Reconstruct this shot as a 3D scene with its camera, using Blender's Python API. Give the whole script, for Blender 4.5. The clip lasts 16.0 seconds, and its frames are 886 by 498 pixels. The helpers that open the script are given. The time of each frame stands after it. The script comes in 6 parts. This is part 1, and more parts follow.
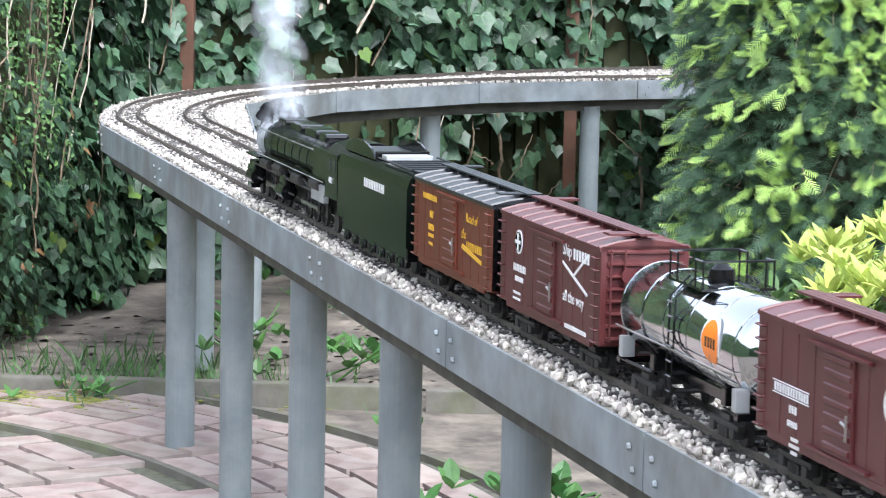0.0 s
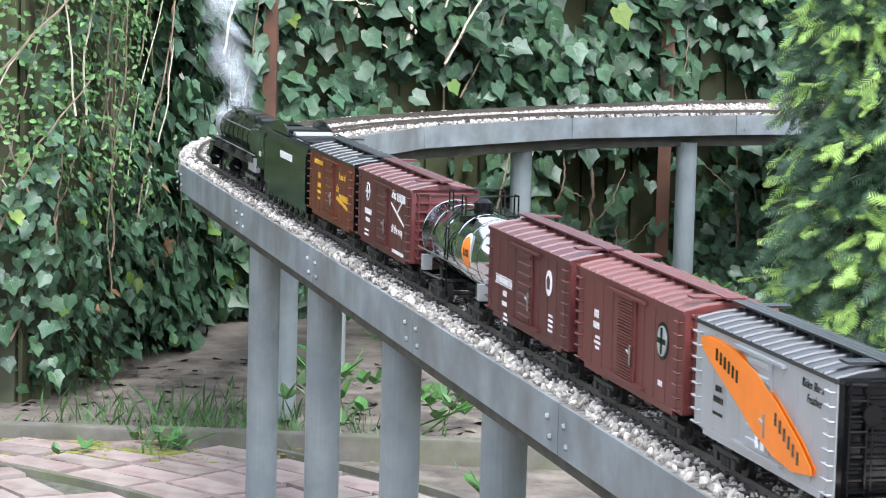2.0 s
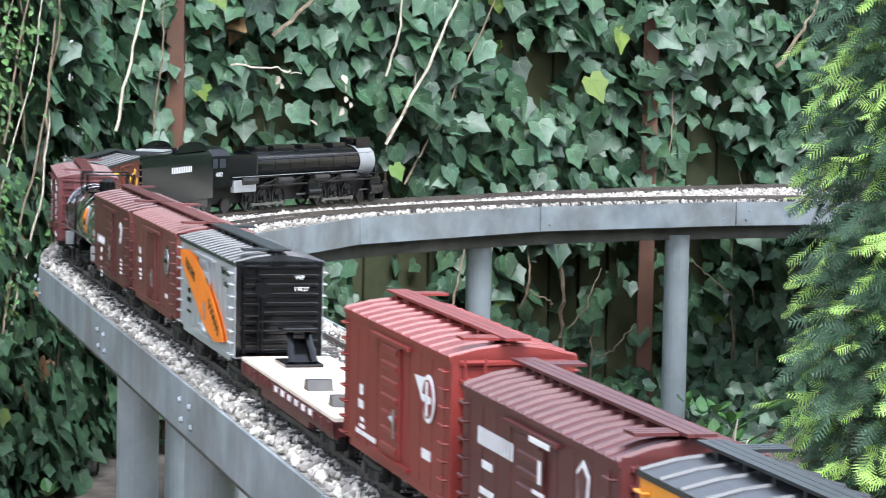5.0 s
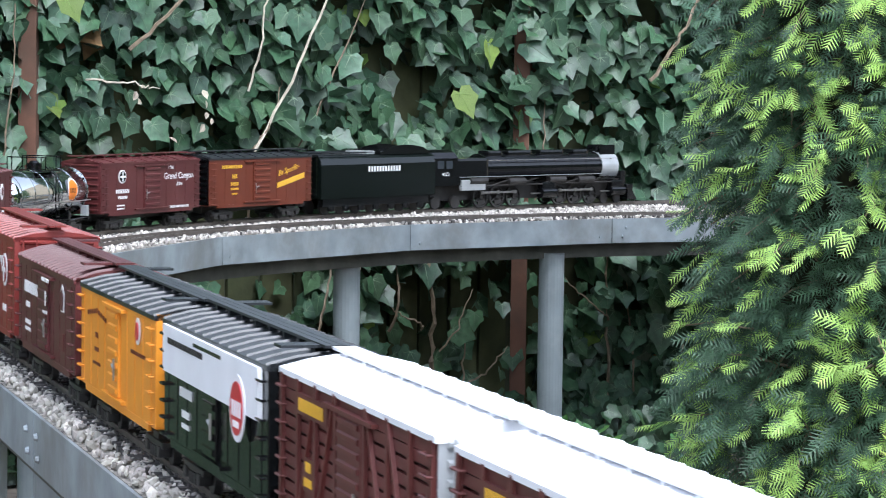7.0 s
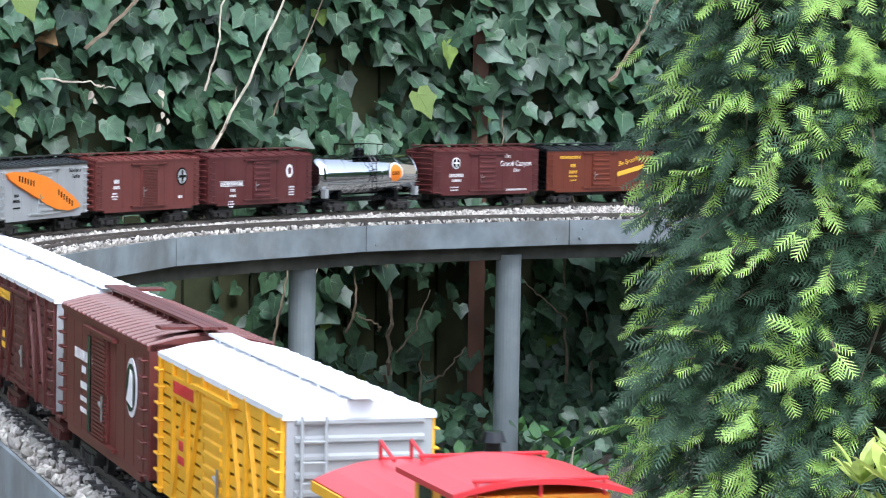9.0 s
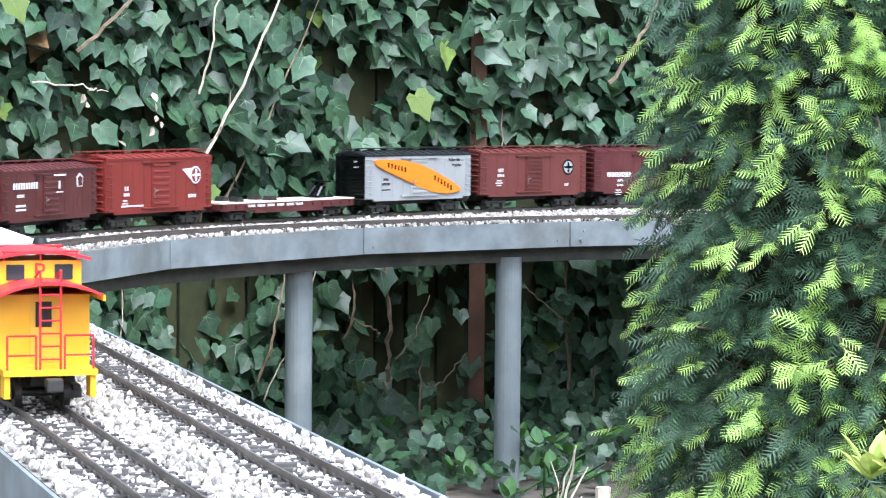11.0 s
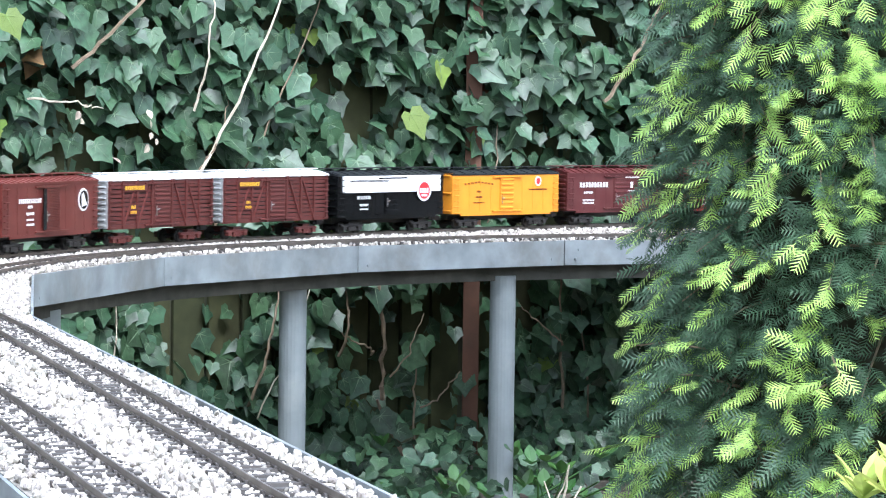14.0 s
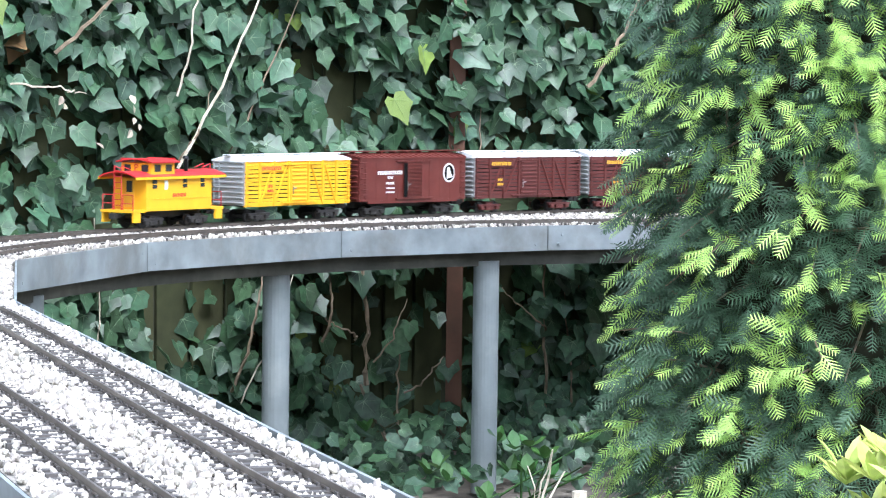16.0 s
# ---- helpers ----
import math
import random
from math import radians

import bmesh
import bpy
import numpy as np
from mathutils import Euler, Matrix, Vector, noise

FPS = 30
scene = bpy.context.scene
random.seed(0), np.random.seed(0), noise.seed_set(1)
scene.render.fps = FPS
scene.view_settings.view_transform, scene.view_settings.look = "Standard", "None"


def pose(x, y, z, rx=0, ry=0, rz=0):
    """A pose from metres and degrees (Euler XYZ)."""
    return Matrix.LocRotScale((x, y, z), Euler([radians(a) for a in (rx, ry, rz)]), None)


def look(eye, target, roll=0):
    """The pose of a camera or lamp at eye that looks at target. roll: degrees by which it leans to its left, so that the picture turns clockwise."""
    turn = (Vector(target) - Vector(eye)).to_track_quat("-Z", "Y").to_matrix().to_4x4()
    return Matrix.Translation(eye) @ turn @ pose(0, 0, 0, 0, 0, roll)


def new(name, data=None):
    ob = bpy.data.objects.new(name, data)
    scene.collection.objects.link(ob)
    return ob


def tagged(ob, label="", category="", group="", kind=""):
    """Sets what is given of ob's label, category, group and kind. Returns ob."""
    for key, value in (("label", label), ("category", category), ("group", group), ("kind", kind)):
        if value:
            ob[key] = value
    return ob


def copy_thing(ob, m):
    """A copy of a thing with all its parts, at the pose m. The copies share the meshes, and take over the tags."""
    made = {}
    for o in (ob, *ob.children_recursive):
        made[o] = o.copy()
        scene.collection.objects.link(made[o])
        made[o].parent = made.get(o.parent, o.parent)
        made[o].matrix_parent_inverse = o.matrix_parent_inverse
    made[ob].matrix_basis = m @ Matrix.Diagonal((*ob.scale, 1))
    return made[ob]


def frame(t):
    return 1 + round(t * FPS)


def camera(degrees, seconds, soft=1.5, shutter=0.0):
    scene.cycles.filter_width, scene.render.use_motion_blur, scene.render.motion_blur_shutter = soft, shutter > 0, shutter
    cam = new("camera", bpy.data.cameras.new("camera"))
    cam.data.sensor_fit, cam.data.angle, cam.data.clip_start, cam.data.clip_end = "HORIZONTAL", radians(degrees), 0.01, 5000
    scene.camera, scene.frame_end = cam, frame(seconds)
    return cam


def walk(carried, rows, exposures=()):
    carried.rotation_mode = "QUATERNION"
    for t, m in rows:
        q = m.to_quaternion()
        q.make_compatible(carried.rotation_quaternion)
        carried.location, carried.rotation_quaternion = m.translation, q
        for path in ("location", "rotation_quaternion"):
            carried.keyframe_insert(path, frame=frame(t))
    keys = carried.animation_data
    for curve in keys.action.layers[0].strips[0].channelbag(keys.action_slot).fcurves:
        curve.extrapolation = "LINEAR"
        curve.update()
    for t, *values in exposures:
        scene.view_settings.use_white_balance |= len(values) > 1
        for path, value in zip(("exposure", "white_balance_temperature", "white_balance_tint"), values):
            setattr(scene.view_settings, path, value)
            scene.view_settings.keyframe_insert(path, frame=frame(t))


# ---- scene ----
cam = camera(18.0, 16.0, soft=1.0, shutter=0.25)
PATH = [
    (0.0, pose(0.143, -2.060, 0.540, 83.18, -1.22, 3.25)),
    (0.5, pose(0.145, -2.001, 0.556, 83.17, -1.26, 4.05)),
    (1.0, pose(0.125, -1.976, 0.550, 83.51, -1.27, 4.28)),
    (1.5, pose(0.087, -1.871, 0.559, 83.62, -1.45, 4.38)),
    (2.0, pose(0.082, -1.744, 0.567, 83.51, -1.48, 4.85)),
    (2.5, pose(0.068, -1.634, 0.564, 83.76, -1.37, 5.21)),
    (3.0, pose(0.073, -1.501, 0.554, 84.06, -1.08, 5.36)),
    (3.5, pose(0.057, -1.292, 0.524, 84.62, -1.02, 5.26)),
    (4.0, pose(0.031, -0.981, 0.495, 85.09, -0.94, 4.96)),
    (4.5, pose(0.007, -0.638, 0.469, 85.43, -0.95, 4.53)),
    (5.0, pose(-0.012, -0.318, 0.447, 85.58, -1.09, 3.81)),
    (5.2, pose(-0.021, -0.225, 0.438, 85.58, -1.09, 3.12)),
    (7.3, pose(-0.042, -0.045, 0.410, 86.24, -1.11, 0.66)),
    (7.5, pose(-0.048, -0.029, 0.415, 86.25, -1.40, 0.51)),
    (8.0, pose(-0.039, -0.004, 0.415, 86.29, -1.39, 0.44)),
    (8.5, pose(-0.021, -0.021, 0.415, 86.40, -1.16, 0.38)),
    (9.0, pose(-0.009, -0.037, 0.417, 86.15, -0.99, 0.33)),
    (9.2, pose(-0.012, -0.036, 0.413, 86.25, -0.96, 0.47)),
    (11.3, pose(0.001, 0.070, 0.367, 86.57, -0.48, 0.31)),
    (11.5, pose(0.001, 0.061, 0.370, 86.43, -0.47, 0.28)),
    (12.0, pose(-0.001, 0.076, 0.370, 86.72, -0.50, 0.18)),
    (12.5, pose(0.000, 0.077, 0.370, 86.67, -0.38, -0.09)),
    (13.0, pose(-0.002, 0.078, 0.370, 86.77, -0.64, 0.10)),
    (13.5, pose(0.003, 0.073, 0.370, 86.74, -0.68, 0.41)),
    (14.0, pose(0.002, 0.066, 0.371, 86.92, -0.76, 0.27)),
    (14.5, pose(0.001, 0.073, 0.366, 86.99, -0.81, 0.01)),
    (15.0, pose(0.002, 0.066, 0.371, 86.81, -0.50, -0.02)),
    (15.5, pose(0.001, 0.063, 0.370, 86.77, -0.71, -0.09)),
    (16.0, pose(0.002, 0.065, 0.370, 86.63, -0.76, -0.07)),
]
walk(cam, PATH, [(0, 1.9, 5950, 12), (5.0, 1.88, 5850, 11), (7.3, 1.5, 5680, 11), (9.2, 1.47, 5680, 11), (11.3, 1.96, 5680, 11), (16, 2.0, 5680, 11)])

# ---- light: overcast garden sky ----
world = bpy.data.worlds.new("sky")
scene.world = world
world.use_nodes = True
_n = world.node_tree.nodes
_sky = _n.new("ShaderNodeTexSky")
_sky.sky_type, _sky.sun_disc = "NISHITA", False
_sky.sun_elevation, _sky.sun_rotation = radians(52), radians(160)
_sky.air_density, _sky.dust_density = 1.2, 1.5
_grey = _n.new("ShaderNodeHueSaturation")
_grey.inputs["Saturation"].default_value = 0.35
world.node_tree.links.new(_sky.outputs[0], _grey.inputs["Color"])
world.node_tree.links.new(_grey.outputs[0], _n["Background"].inputs[0])
_n["Background"].inputs[1].default_value = 0.16
sun = new("sun", bpy.data.lights.new("sun", "SUN"))
sun.data.energy, sun.data.angle, sun.data.color = 1.15, radians(30), (1.0, 0.985, 0.95)
sun.matrix_world = look((1.2, -2.6, 4.2), (0, 0, 0))

# ---- materials ----
def mat(name, color, rough=0.5, metal=0.0, vary=0.15, scale=30.0, bump=0.0, bump_scale=200.0, dirt=None, dirt_amount=0.0, dirt_scale=6.0, island=0.0, coat=0.0, spec=0.5, sub=0.0):
    m = bpy.data.materials.new(name)
    m.use_nodes = True
    nt = m.node_tree
    N, Lk = nt.nodes, nt.links
    b = N["Principled BSDF"]
    b.inputs["Roughness"].default_value = rough
    b.inputs["Metallic"].default_value = metal
    b.inputs["Specular IOR Level"].default_value = spec
    b.inputs["Coat Weight"].default_value = coat
    tc = N.new("ShaderNodeTexCoord")
    no = N.new("ShaderNodeTexNoise")
    no.inputs["Scale"].default_value, no.inputs["Detail"].default_value = scale, 5.0
    Lk.new(tc.outputs["Object"], no.inputs["Vector"])
    ramp = N.new("ShaderNodeMapRange")
    ramp.inputs["From Min"].default_value, ramp.inputs["From Max"].default_value = 0.3, 0.7
    ramp.inputs["To Min"].default_value, ramp.inputs["To Max"].default_value = 1 - vary, 1 + vary
    Lk.new(no.outputs["Fac"], ramp.inputs["Value"])
    mul = N.new("ShaderNodeMixRGB")
    mul.blend_type = "MULTIPLY"
    mul.inputs[0].default_value = 1.0
    mul.inputs[1].default_value = (*color, 1)
    Lk.new(ramp.outputs[0], mul.inputs[2])
    out = mul.outputs[0]
    if island:
        geo = N.new("ShaderNodeNewGeometry")
        info = N.new("ShaderNodeObjectInfo")
        ad = N.new("ShaderNodeMath")
        ad.operation = "ADD"
        fr = N.new("ShaderNodeMath")
        fr.operation = "FRACT"
        Lk.new(geo.outputs["Random Per Island"], ad.inputs[0])
        Lk.new(info.outputs["Random"], ad.inputs[1])
        Lk.new(ad.outputs[0], fr.inputs[0])
        hs = N.new("ShaderNodeHueSaturation")
        for key, lo, hi in (("Hue", 0.5 - 0.035 * island, 0.5 + 0.02 * island), ("Value", 1 - 0.5 * island, 1 + 0.5 * island)):
            mr = N.new("ShaderNodeMapRange")
            mr.inputs["To Min"].default_value, mr.inputs["To Max"].default_value = lo, hi
            src = fr.outputs[0]
            if key == "Hue":
                m2 = N.new("ShaderNodeMath")
                m2.operation = "MULTIPLY"
                m2.inputs[1].default_value = 7.31
                f2 = N.new("ShaderNodeMath")
                f2.operation = "FRACT"
                Lk.new(src, m2.inputs[0])
                Lk.new(m2.outputs[0], f2.inputs[0])
                src = f2.outputs[0]
            Lk.new(src, mr.inputs["Value"])
            Lk.new(mr.outputs[0], hs.inputs[key])
        Lk.new(out, hs.inputs["Color"])
        out = hs.outputs[0]
    if dirt:
        n2 = N.new("ShaderNodeTexNoise")
        n2.inputs["Scale"].default_value, n2.inputs["Detail"].default_value, n2.inputs["Roughness"].default_value = dirt_scale, 8.0, 0.65
        Lk.new(tc.outputs["Object"], n2.inputs["Vector"])
        r2 = N.new("ShaderNodeMapRange")
        r2.inputs["From Min"].default_value, r2.inputs["From Max"].default_value = 0.45, 0.68
        r2.inputs["To Max"].default_value = dirt_amount
        Lk.new(n2.outputs["Fac"], r2.inputs["Value"])
        mx = N.new("ShaderNodeMixRGB")
        Lk.new(r2.outputs[0], mx.inputs[0])
        Lk.new(out, mx.inputs[1])
        mx.inputs[2].default_value = (*dirt, 1)
        out = mx.outputs[0]
    Lk.new(out, b.inputs["Base Color"])
    if bump:
        n3 = N.new("ShaderNodeTexNoise")
        n3.inputs["Scale"].default_value, n3.inputs["Detail"].default_value = bump_scale, 4.0
        Lk.new(tc.outputs["Object"], n3.inputs["Vector"])
        bp = N.new("ShaderNodeBump")
        bp.inputs["Strength"].default_value, bp.inputs["Distance"].default_value = bump, 0.002
        Lk.new(n3.outputs["Fac"], bp.inputs["Height"])
        Lk.new(bp.outputs[0], b.inputs["Normal"])
    if sub:
        tr = N.new("ShaderNodeBsdfTranslucent")
        Lk.new(out, tr.inputs["Color"])
        ms = N.new("ShaderNodeMixShader")
        ms.inputs[0].default_value = sub
        Lk.new(b.outputs[0], ms.inputs[1])
        Lk.new(tr.outputs[0], ms.inputs[2])
        Lk.new(ms.outputs[0], N["Material Output"].inputs[0])
    return m


M_ZINC = mat("galvanised_steel", (0.25, 0.28, 0.29), 0.6, 0.3, 0.25, 14, 0.15, 60, (0.15, 0.135, 0.11), 0.6, 6)
M_PVC = mat("grey_pipe", (0.19, 0.215, 0.22), 0.55, 0.0, 0.15, 8, 0.1, 40, (0.32, 0.34, 0.32), 0.4, 9)
M_TIMBER = mat("dark_timber", (0.075, 0.074, 0.06), 0.85, 0, 0.3, 20, 0.4, 80)
M_BALLAST = mat("ballast_stone", (0.42, 0.39, 0.34), 0.8, 0, 0.25, 60, 0.3, 300, island=0.9)
# bed darker than its stones: shade between them is put into the colour
M_BALLAST_BED = mat("ballast_bed", (0.27, 0.25, 0.215), 0.9, 0, 0.6, 90, 0.8, 160)
M_SLEEPER = mat("sleeper_plastic", (0.075, 0.068, 0.063), 0.7, 0, 0.3, 60, island=0.3)
M_RAIL = mat("weathered_rail", (0.19, 0.165, 0.145), 0.42, 0.75, 0.2, 40)
M_BRICK = mat("paving_brick", (0.27, 0.205, 0.18), 0.85, 0, 0.25, 18, 0.5, 120, (0.33, 0.31, 0.27), 0.8, 3.0, island=0.4)
M_JOINT = mat("sandy_joint", (0.1, 0.095, 0.08), 0.95, 0, 0.4, 40, 0.5, 100, (0.08, 0.1, 0.03), 0.6, 3)
M_SOIL = mat("garden_soil", (0.11, 0.092, 0.075), 0.95, 0, 0.4, 12, 0.8, 60, (0.28, 0.24, 0.19), 0.7, 7)
M_KERB = mat("mossy_kerb", (0.13, 0.12, 0.1), 0.9, 0, 0.3, 14, 0.6, 60, (0.1, 0.13, 0.03), 0.6, 5)
M_MOSS = mat("moss", (0.16, 0.17, 0.03), 0.95, 0, 0.4, 40, 0.6, 150)
M_RUSTPOST = mat("red_brown_post", (0.12, 0.054, 0.031), 0.75, 0, 0.25, 14, 0.3, 60, (0.07, 0.045, 0.03), 0.6, 8)
M_FENCE = mat("pale_fence_board", (0.5, 0.42, 0.3), 0.8, 0, 0.2, 10, 0.3, 60)
# dark slab behind the ivy and its olive boards
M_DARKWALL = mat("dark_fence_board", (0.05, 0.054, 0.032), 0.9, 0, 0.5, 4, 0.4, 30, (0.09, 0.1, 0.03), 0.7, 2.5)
M_IVY = mat("ivy_leaf", (0.045, 0.1, 0.05), 0.42, 0, 0.35, 55, 0.3, 90, (0.1, 0.15, 0.09), 0.35, 40, island=0.85, sub=0.12, spec=0.5)
M_VEIN = mat("ivy_vein", (0.13, 0.2, 0.11), 0.5, 0, 0.2, 40)
M_BOARD = mat("olive_fence_board", (0.055, 0.06, 0.024), 0.9, 0, 0.35, 9, 0.5, 60, (0.03, 0.04, 0.014), 0.7, 5, island=0.5)
M_PAPERLEAF = mat("bleached_dead_leaf", (0.42, 0.36, 0.27), 0.7, 0, 0.3, 50, island=0.5, sub=0.15)
M_IVY_PALE = mat("young_ivy_leaf", (0.16, 0.25, 0.05), 0.45, 0, 0.25, 40, island=0.5, sub=0.25)
M_CREEPER = mat("small_creeper_leaf", (0.1, 0.2, 0.06), 0.5, 0, 0.3, 40, island=0.6, sub=0.2)
M_STEM = mat("dry_stem", (0.2, 0.15, 0.1), 0.8, 0, 0.3, 40)
M_STEM_PALE = mat("bleached_twig", (0.5, 0.44, 0.34), 0.8, 0, 0.25, 40)
M_YEW = mat("yew_needle", (0.06, 0.118, 0.062), 0.5, 0, 0.2, 30, island=0.5, sub=0.2)
M_YEW_TIP = mat("yew_fresh_tip", (0.42, 0.63, 0.16), 0.5, 0, 0.2, 30, island=0.35, sub=0.3)
M_YEW_CORE = mat("yew_shaded_core", (0.035, 0.034, 0.02), 0.95, 0, 0.5, 30)
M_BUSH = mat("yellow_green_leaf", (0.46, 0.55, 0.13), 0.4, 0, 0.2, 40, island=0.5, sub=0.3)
M_BUSH_DARK = mat("dark_bush_leaf", (0.09, 0.17, 0.05), 0.4, 0, 0.2, 40, island=0.5, sub=0.2)
M_FIR = mat("blue_fir_needle", (0.05, 0.14, 0.085), 0.55, 0, 0.2, 30, island=0.5, sub=0.15)
M_HERB = mat("low_herb_leaf", (0.07, 0.18, 0.045), 0.45, 0, 0.2, 40, island=0.5, sub=0.25)
M_GRASS = mat("grass_blade", (0.07, 0.15, 0.045), 0.5, 0, 0.2, 40, island=0.6, sub=0.25)

M_BOXRED = mat("oxide_brown_paint", (0.08, 0.016, 0.016), 0.42, 0, 0.1, 20, 0.05, 300, (0.16, 0.07, 0.06), 0.25, 18)
M_BOXRED_B = mat("rust_red_paint", (0.11, 0.021, 0.016), 0.42, 0, 0.1, 20, 0.05, 300, (0.2, 0.08, 0.06), 0.2, 18)
M_BOXUP = mat("warm_brown_paint", (0.12, 0.026, 0.012), 0.4, 0, 0.1, 20, 0.05, 300)
M_BOXBRIGHT = mat("bright_red_oxide_paint", (0.19, 0.027, 0.021), 0.4, 0, 0.08, 20, 0.05, 300)
M_BOXSP = mat("light_oxide_paint", (0.12, 0.029, 0.024), 0.45, 0, 0.1, 20, 0.05, 300)
M_BLACK = mat("black_enamel", (0.004, 0.0042, 0.0046), 0.15, 0, 0.15, 30, spec=0.42)
M_BLACKROOF = mat("black_roof_paint", (0.018, 0.02, 0.022), 0.36, 0, 0.15, 30)
M_GREENBLACK = mat("tender_black_green", (0.0035, 0.0055, 0.0045), 0.14, 0, 0.1, 20, spec=0.35)
M_SILVER = mat("silver_paint", (0.42, 0.43, 0.43), 0.4, 0.35, 0.06, 20)
M_WHITE = mat("white_paint_and_lit_silver", (0.82, 0.82, 0.84), 0.35, 0, 0.04, 30)
M_LETTER = mat("white_lettering", (0.75, 0.74, 0.72), 0.6, 0, 0.05, 30)
M_ORANGE = mat("orange_paint", (0.85, 0.22, 0.01), 0.4, 0, 0.06, 30)
M_REEFER = mat("reefer_orange_yellow", (0.7, 0.27, 0.02), 0.42, 0, 0.07, 30)
M_YELLOW = mat("railway_yellow", (0.8, 0.42, 0.015), 0.4, 0, 0.06, 30)
M_GOLD = mat("yellow_lettering", (0.7, 0.4, 0.03), 0.5, 0, 0.05, 30)
M_REDPAINT = mat("bright_red_paint", (0.5, 0.03, 0.035), 0.38, 0, 0.06, 30)
M_STOCK = mat("stock_car_brown", (0.09, 0.02, 0.016), 0.5, 0, 0.12, 30)
M_CHROME = mat("polished_chrome", (0.58, 0.6, 0.62), 0.08, 1.0, 0.02, 10)
M_SMOKEBOX = mat("graphite_silver", (0.45, 0.46, 0.46), 0.45, 0.5, 0.12, 20)
M_STEEL = mat("bright_steel", (0.4, 0.38, 0.36), 0.3, 0.9, 0.1, 30)
M_DARKSTEEL = mat("grimy_steel", (0.035, 0.032, 0.03), 0.5, 0.3, 0.3, 40)
M_DECK = mat("flatcar_deck", (0.72, 0.6, 0.48), 0.7, 0, 0.1, 20, island=0.15)
M_GLASSDARK = mat("dark_window", (0.03, 0.035, 0.04), 0.1, 0, 0.1, 10)
M_HEDGE = mat("added_hedge", (0.045, 0.085, 0.03), 0.8, 0, 0.5, 9, 1.0, 25, (0.02, 0.035, 0.012), 0.8, 3)
M_DRYLEAF = mat("withered_leaf", (0.22, 0.12, 0.05), 0.7, 0, 0.3, 40, island=0.6, sub=0.1)


# ---- building helpers ----
def part(name, bm, material, parent=None, label="", smooth=False):
    me = bpy.data.meshes.new(name)
    bm.to_mesh(me)
    bm.free()
    me.materials.append(material)
    if smooth:
        me.shade_smooth()
    ob = new(name, me)
    if parent is not None:
        ob.parent = parent
    if label:
        tagged(ob, label)
    return ob


def box(bm, x0, x1, y0, y1, z0, z1, bevel=0.0):
    r = bmesh.ops.create_cube(bm, size=1.0)["verts"]
    bmesh.ops.scale(bm, vec=(x1 - x0, y1 - y0, z1 - z0), verts=r)
    bmesh.ops.translate(bm, vec=((x0 + x1) / 2, (y0 + y1) / 2, (z0 + z1) / 2), verts=r)
    if bevel:
        es = list({e for v in r for e in v.link_edges})
        bmesh.ops.bevel(bm, geom=es, offset=bevel, segments=2, profile=0.7, affect="EDGES")
    return r


def rod(bm, a, b, r0, r1=None, seg=8, caps=True):
    a, b = Vector(a), Vector(b)
    d = b - a
    m = Matrix.Translation((a + b) / 2) @ d.to_track_quat("Z", "Y").to_matrix().to_4x4()
    return bmesh.ops.create_cone(bm, cap_ends=caps, segments=seg, radius1=r0, radius2=r0 if r1 is None else r1, depth=d.length, matrix=m)["verts"]


def sweep(bm, pts, r0, r1, seg=6):
    """A tapering tube through pts."""
    rings = []
    n = len(pts)
    for i, p in enumerate(pts):
        d = (Vector(pts[min(i + 1, n - 1)]) - Vector(pts[max(i - 1, 0)])).normalized()
        q = d.to_track_quat("Z", "Y")
        r = r0 + (r1 - r0) * i / (n - 1)
        rings.append([bm.verts.new(Vector(p) + q @ Vector((r * math.cos(k * 2 * math.pi / seg), r * math.sin(k * 2 * math.pi / seg), 0))) for k in range(seg)])
    for a, b in zip(rings, rings[1:]):
        for k in range(seg):
            bm.faces.new((a[k], a[(k + 1) % seg], b[(k + 1) % seg], b[k]))
    bm.faces.new(rings[0][::-1])
    bm.faces.new(rings[-1])


def scatter_mesh(name, template_v, template_f, mats, material, parent=None, smooth=False, second=None, first_count=0):
    """One mesh made of many placed copies of a small template."""
    tv = np.array(template_v, float)
    mats = np.array(mats, float)
    n, k = len(mats), len(tv)
    v = np.einsum("nij,kj->nki", mats[:, :3, :3], tv) + mats[:, None, :3, 3]
    faces = [tuple(i * k + j for j in f) for i in range(n) for f in template_f]
    me = bpy.data.meshes.new(name)
    me.from_pydata(v.reshape(-1, 3).tolist(), [], faces)
    me.materials.append(material)
    if second:
        me.materials.append(second)
        me.polygons.foreach_set("material_index", np.tile([int(i >= first_count) for i in range(len(template_f))], n))
    if smooth:
        me.shade_smooth()
    ob = new(name, me)
    if parent is not None:
        ob.parent = parent
    return ob


def thing(name, label, category, group="", kind=""):
    return tagged(new(name), label, category, group, kind)


# ---- the railway's plan ----
GROUND = -0.589
RAIL = 0.044
ARC_C, ARC_R = (1.07, 5.05), 2.10
H0 = radians(108)
START = (ARC_C[0] - ARC_R * math.sin(H0), ARC_C[1] + ARC_R * math.cos(H0))
LEGS = [(radians(46) * ARC_R, ARC_R), (1.8, 5.0), (9.0, 2.4)]


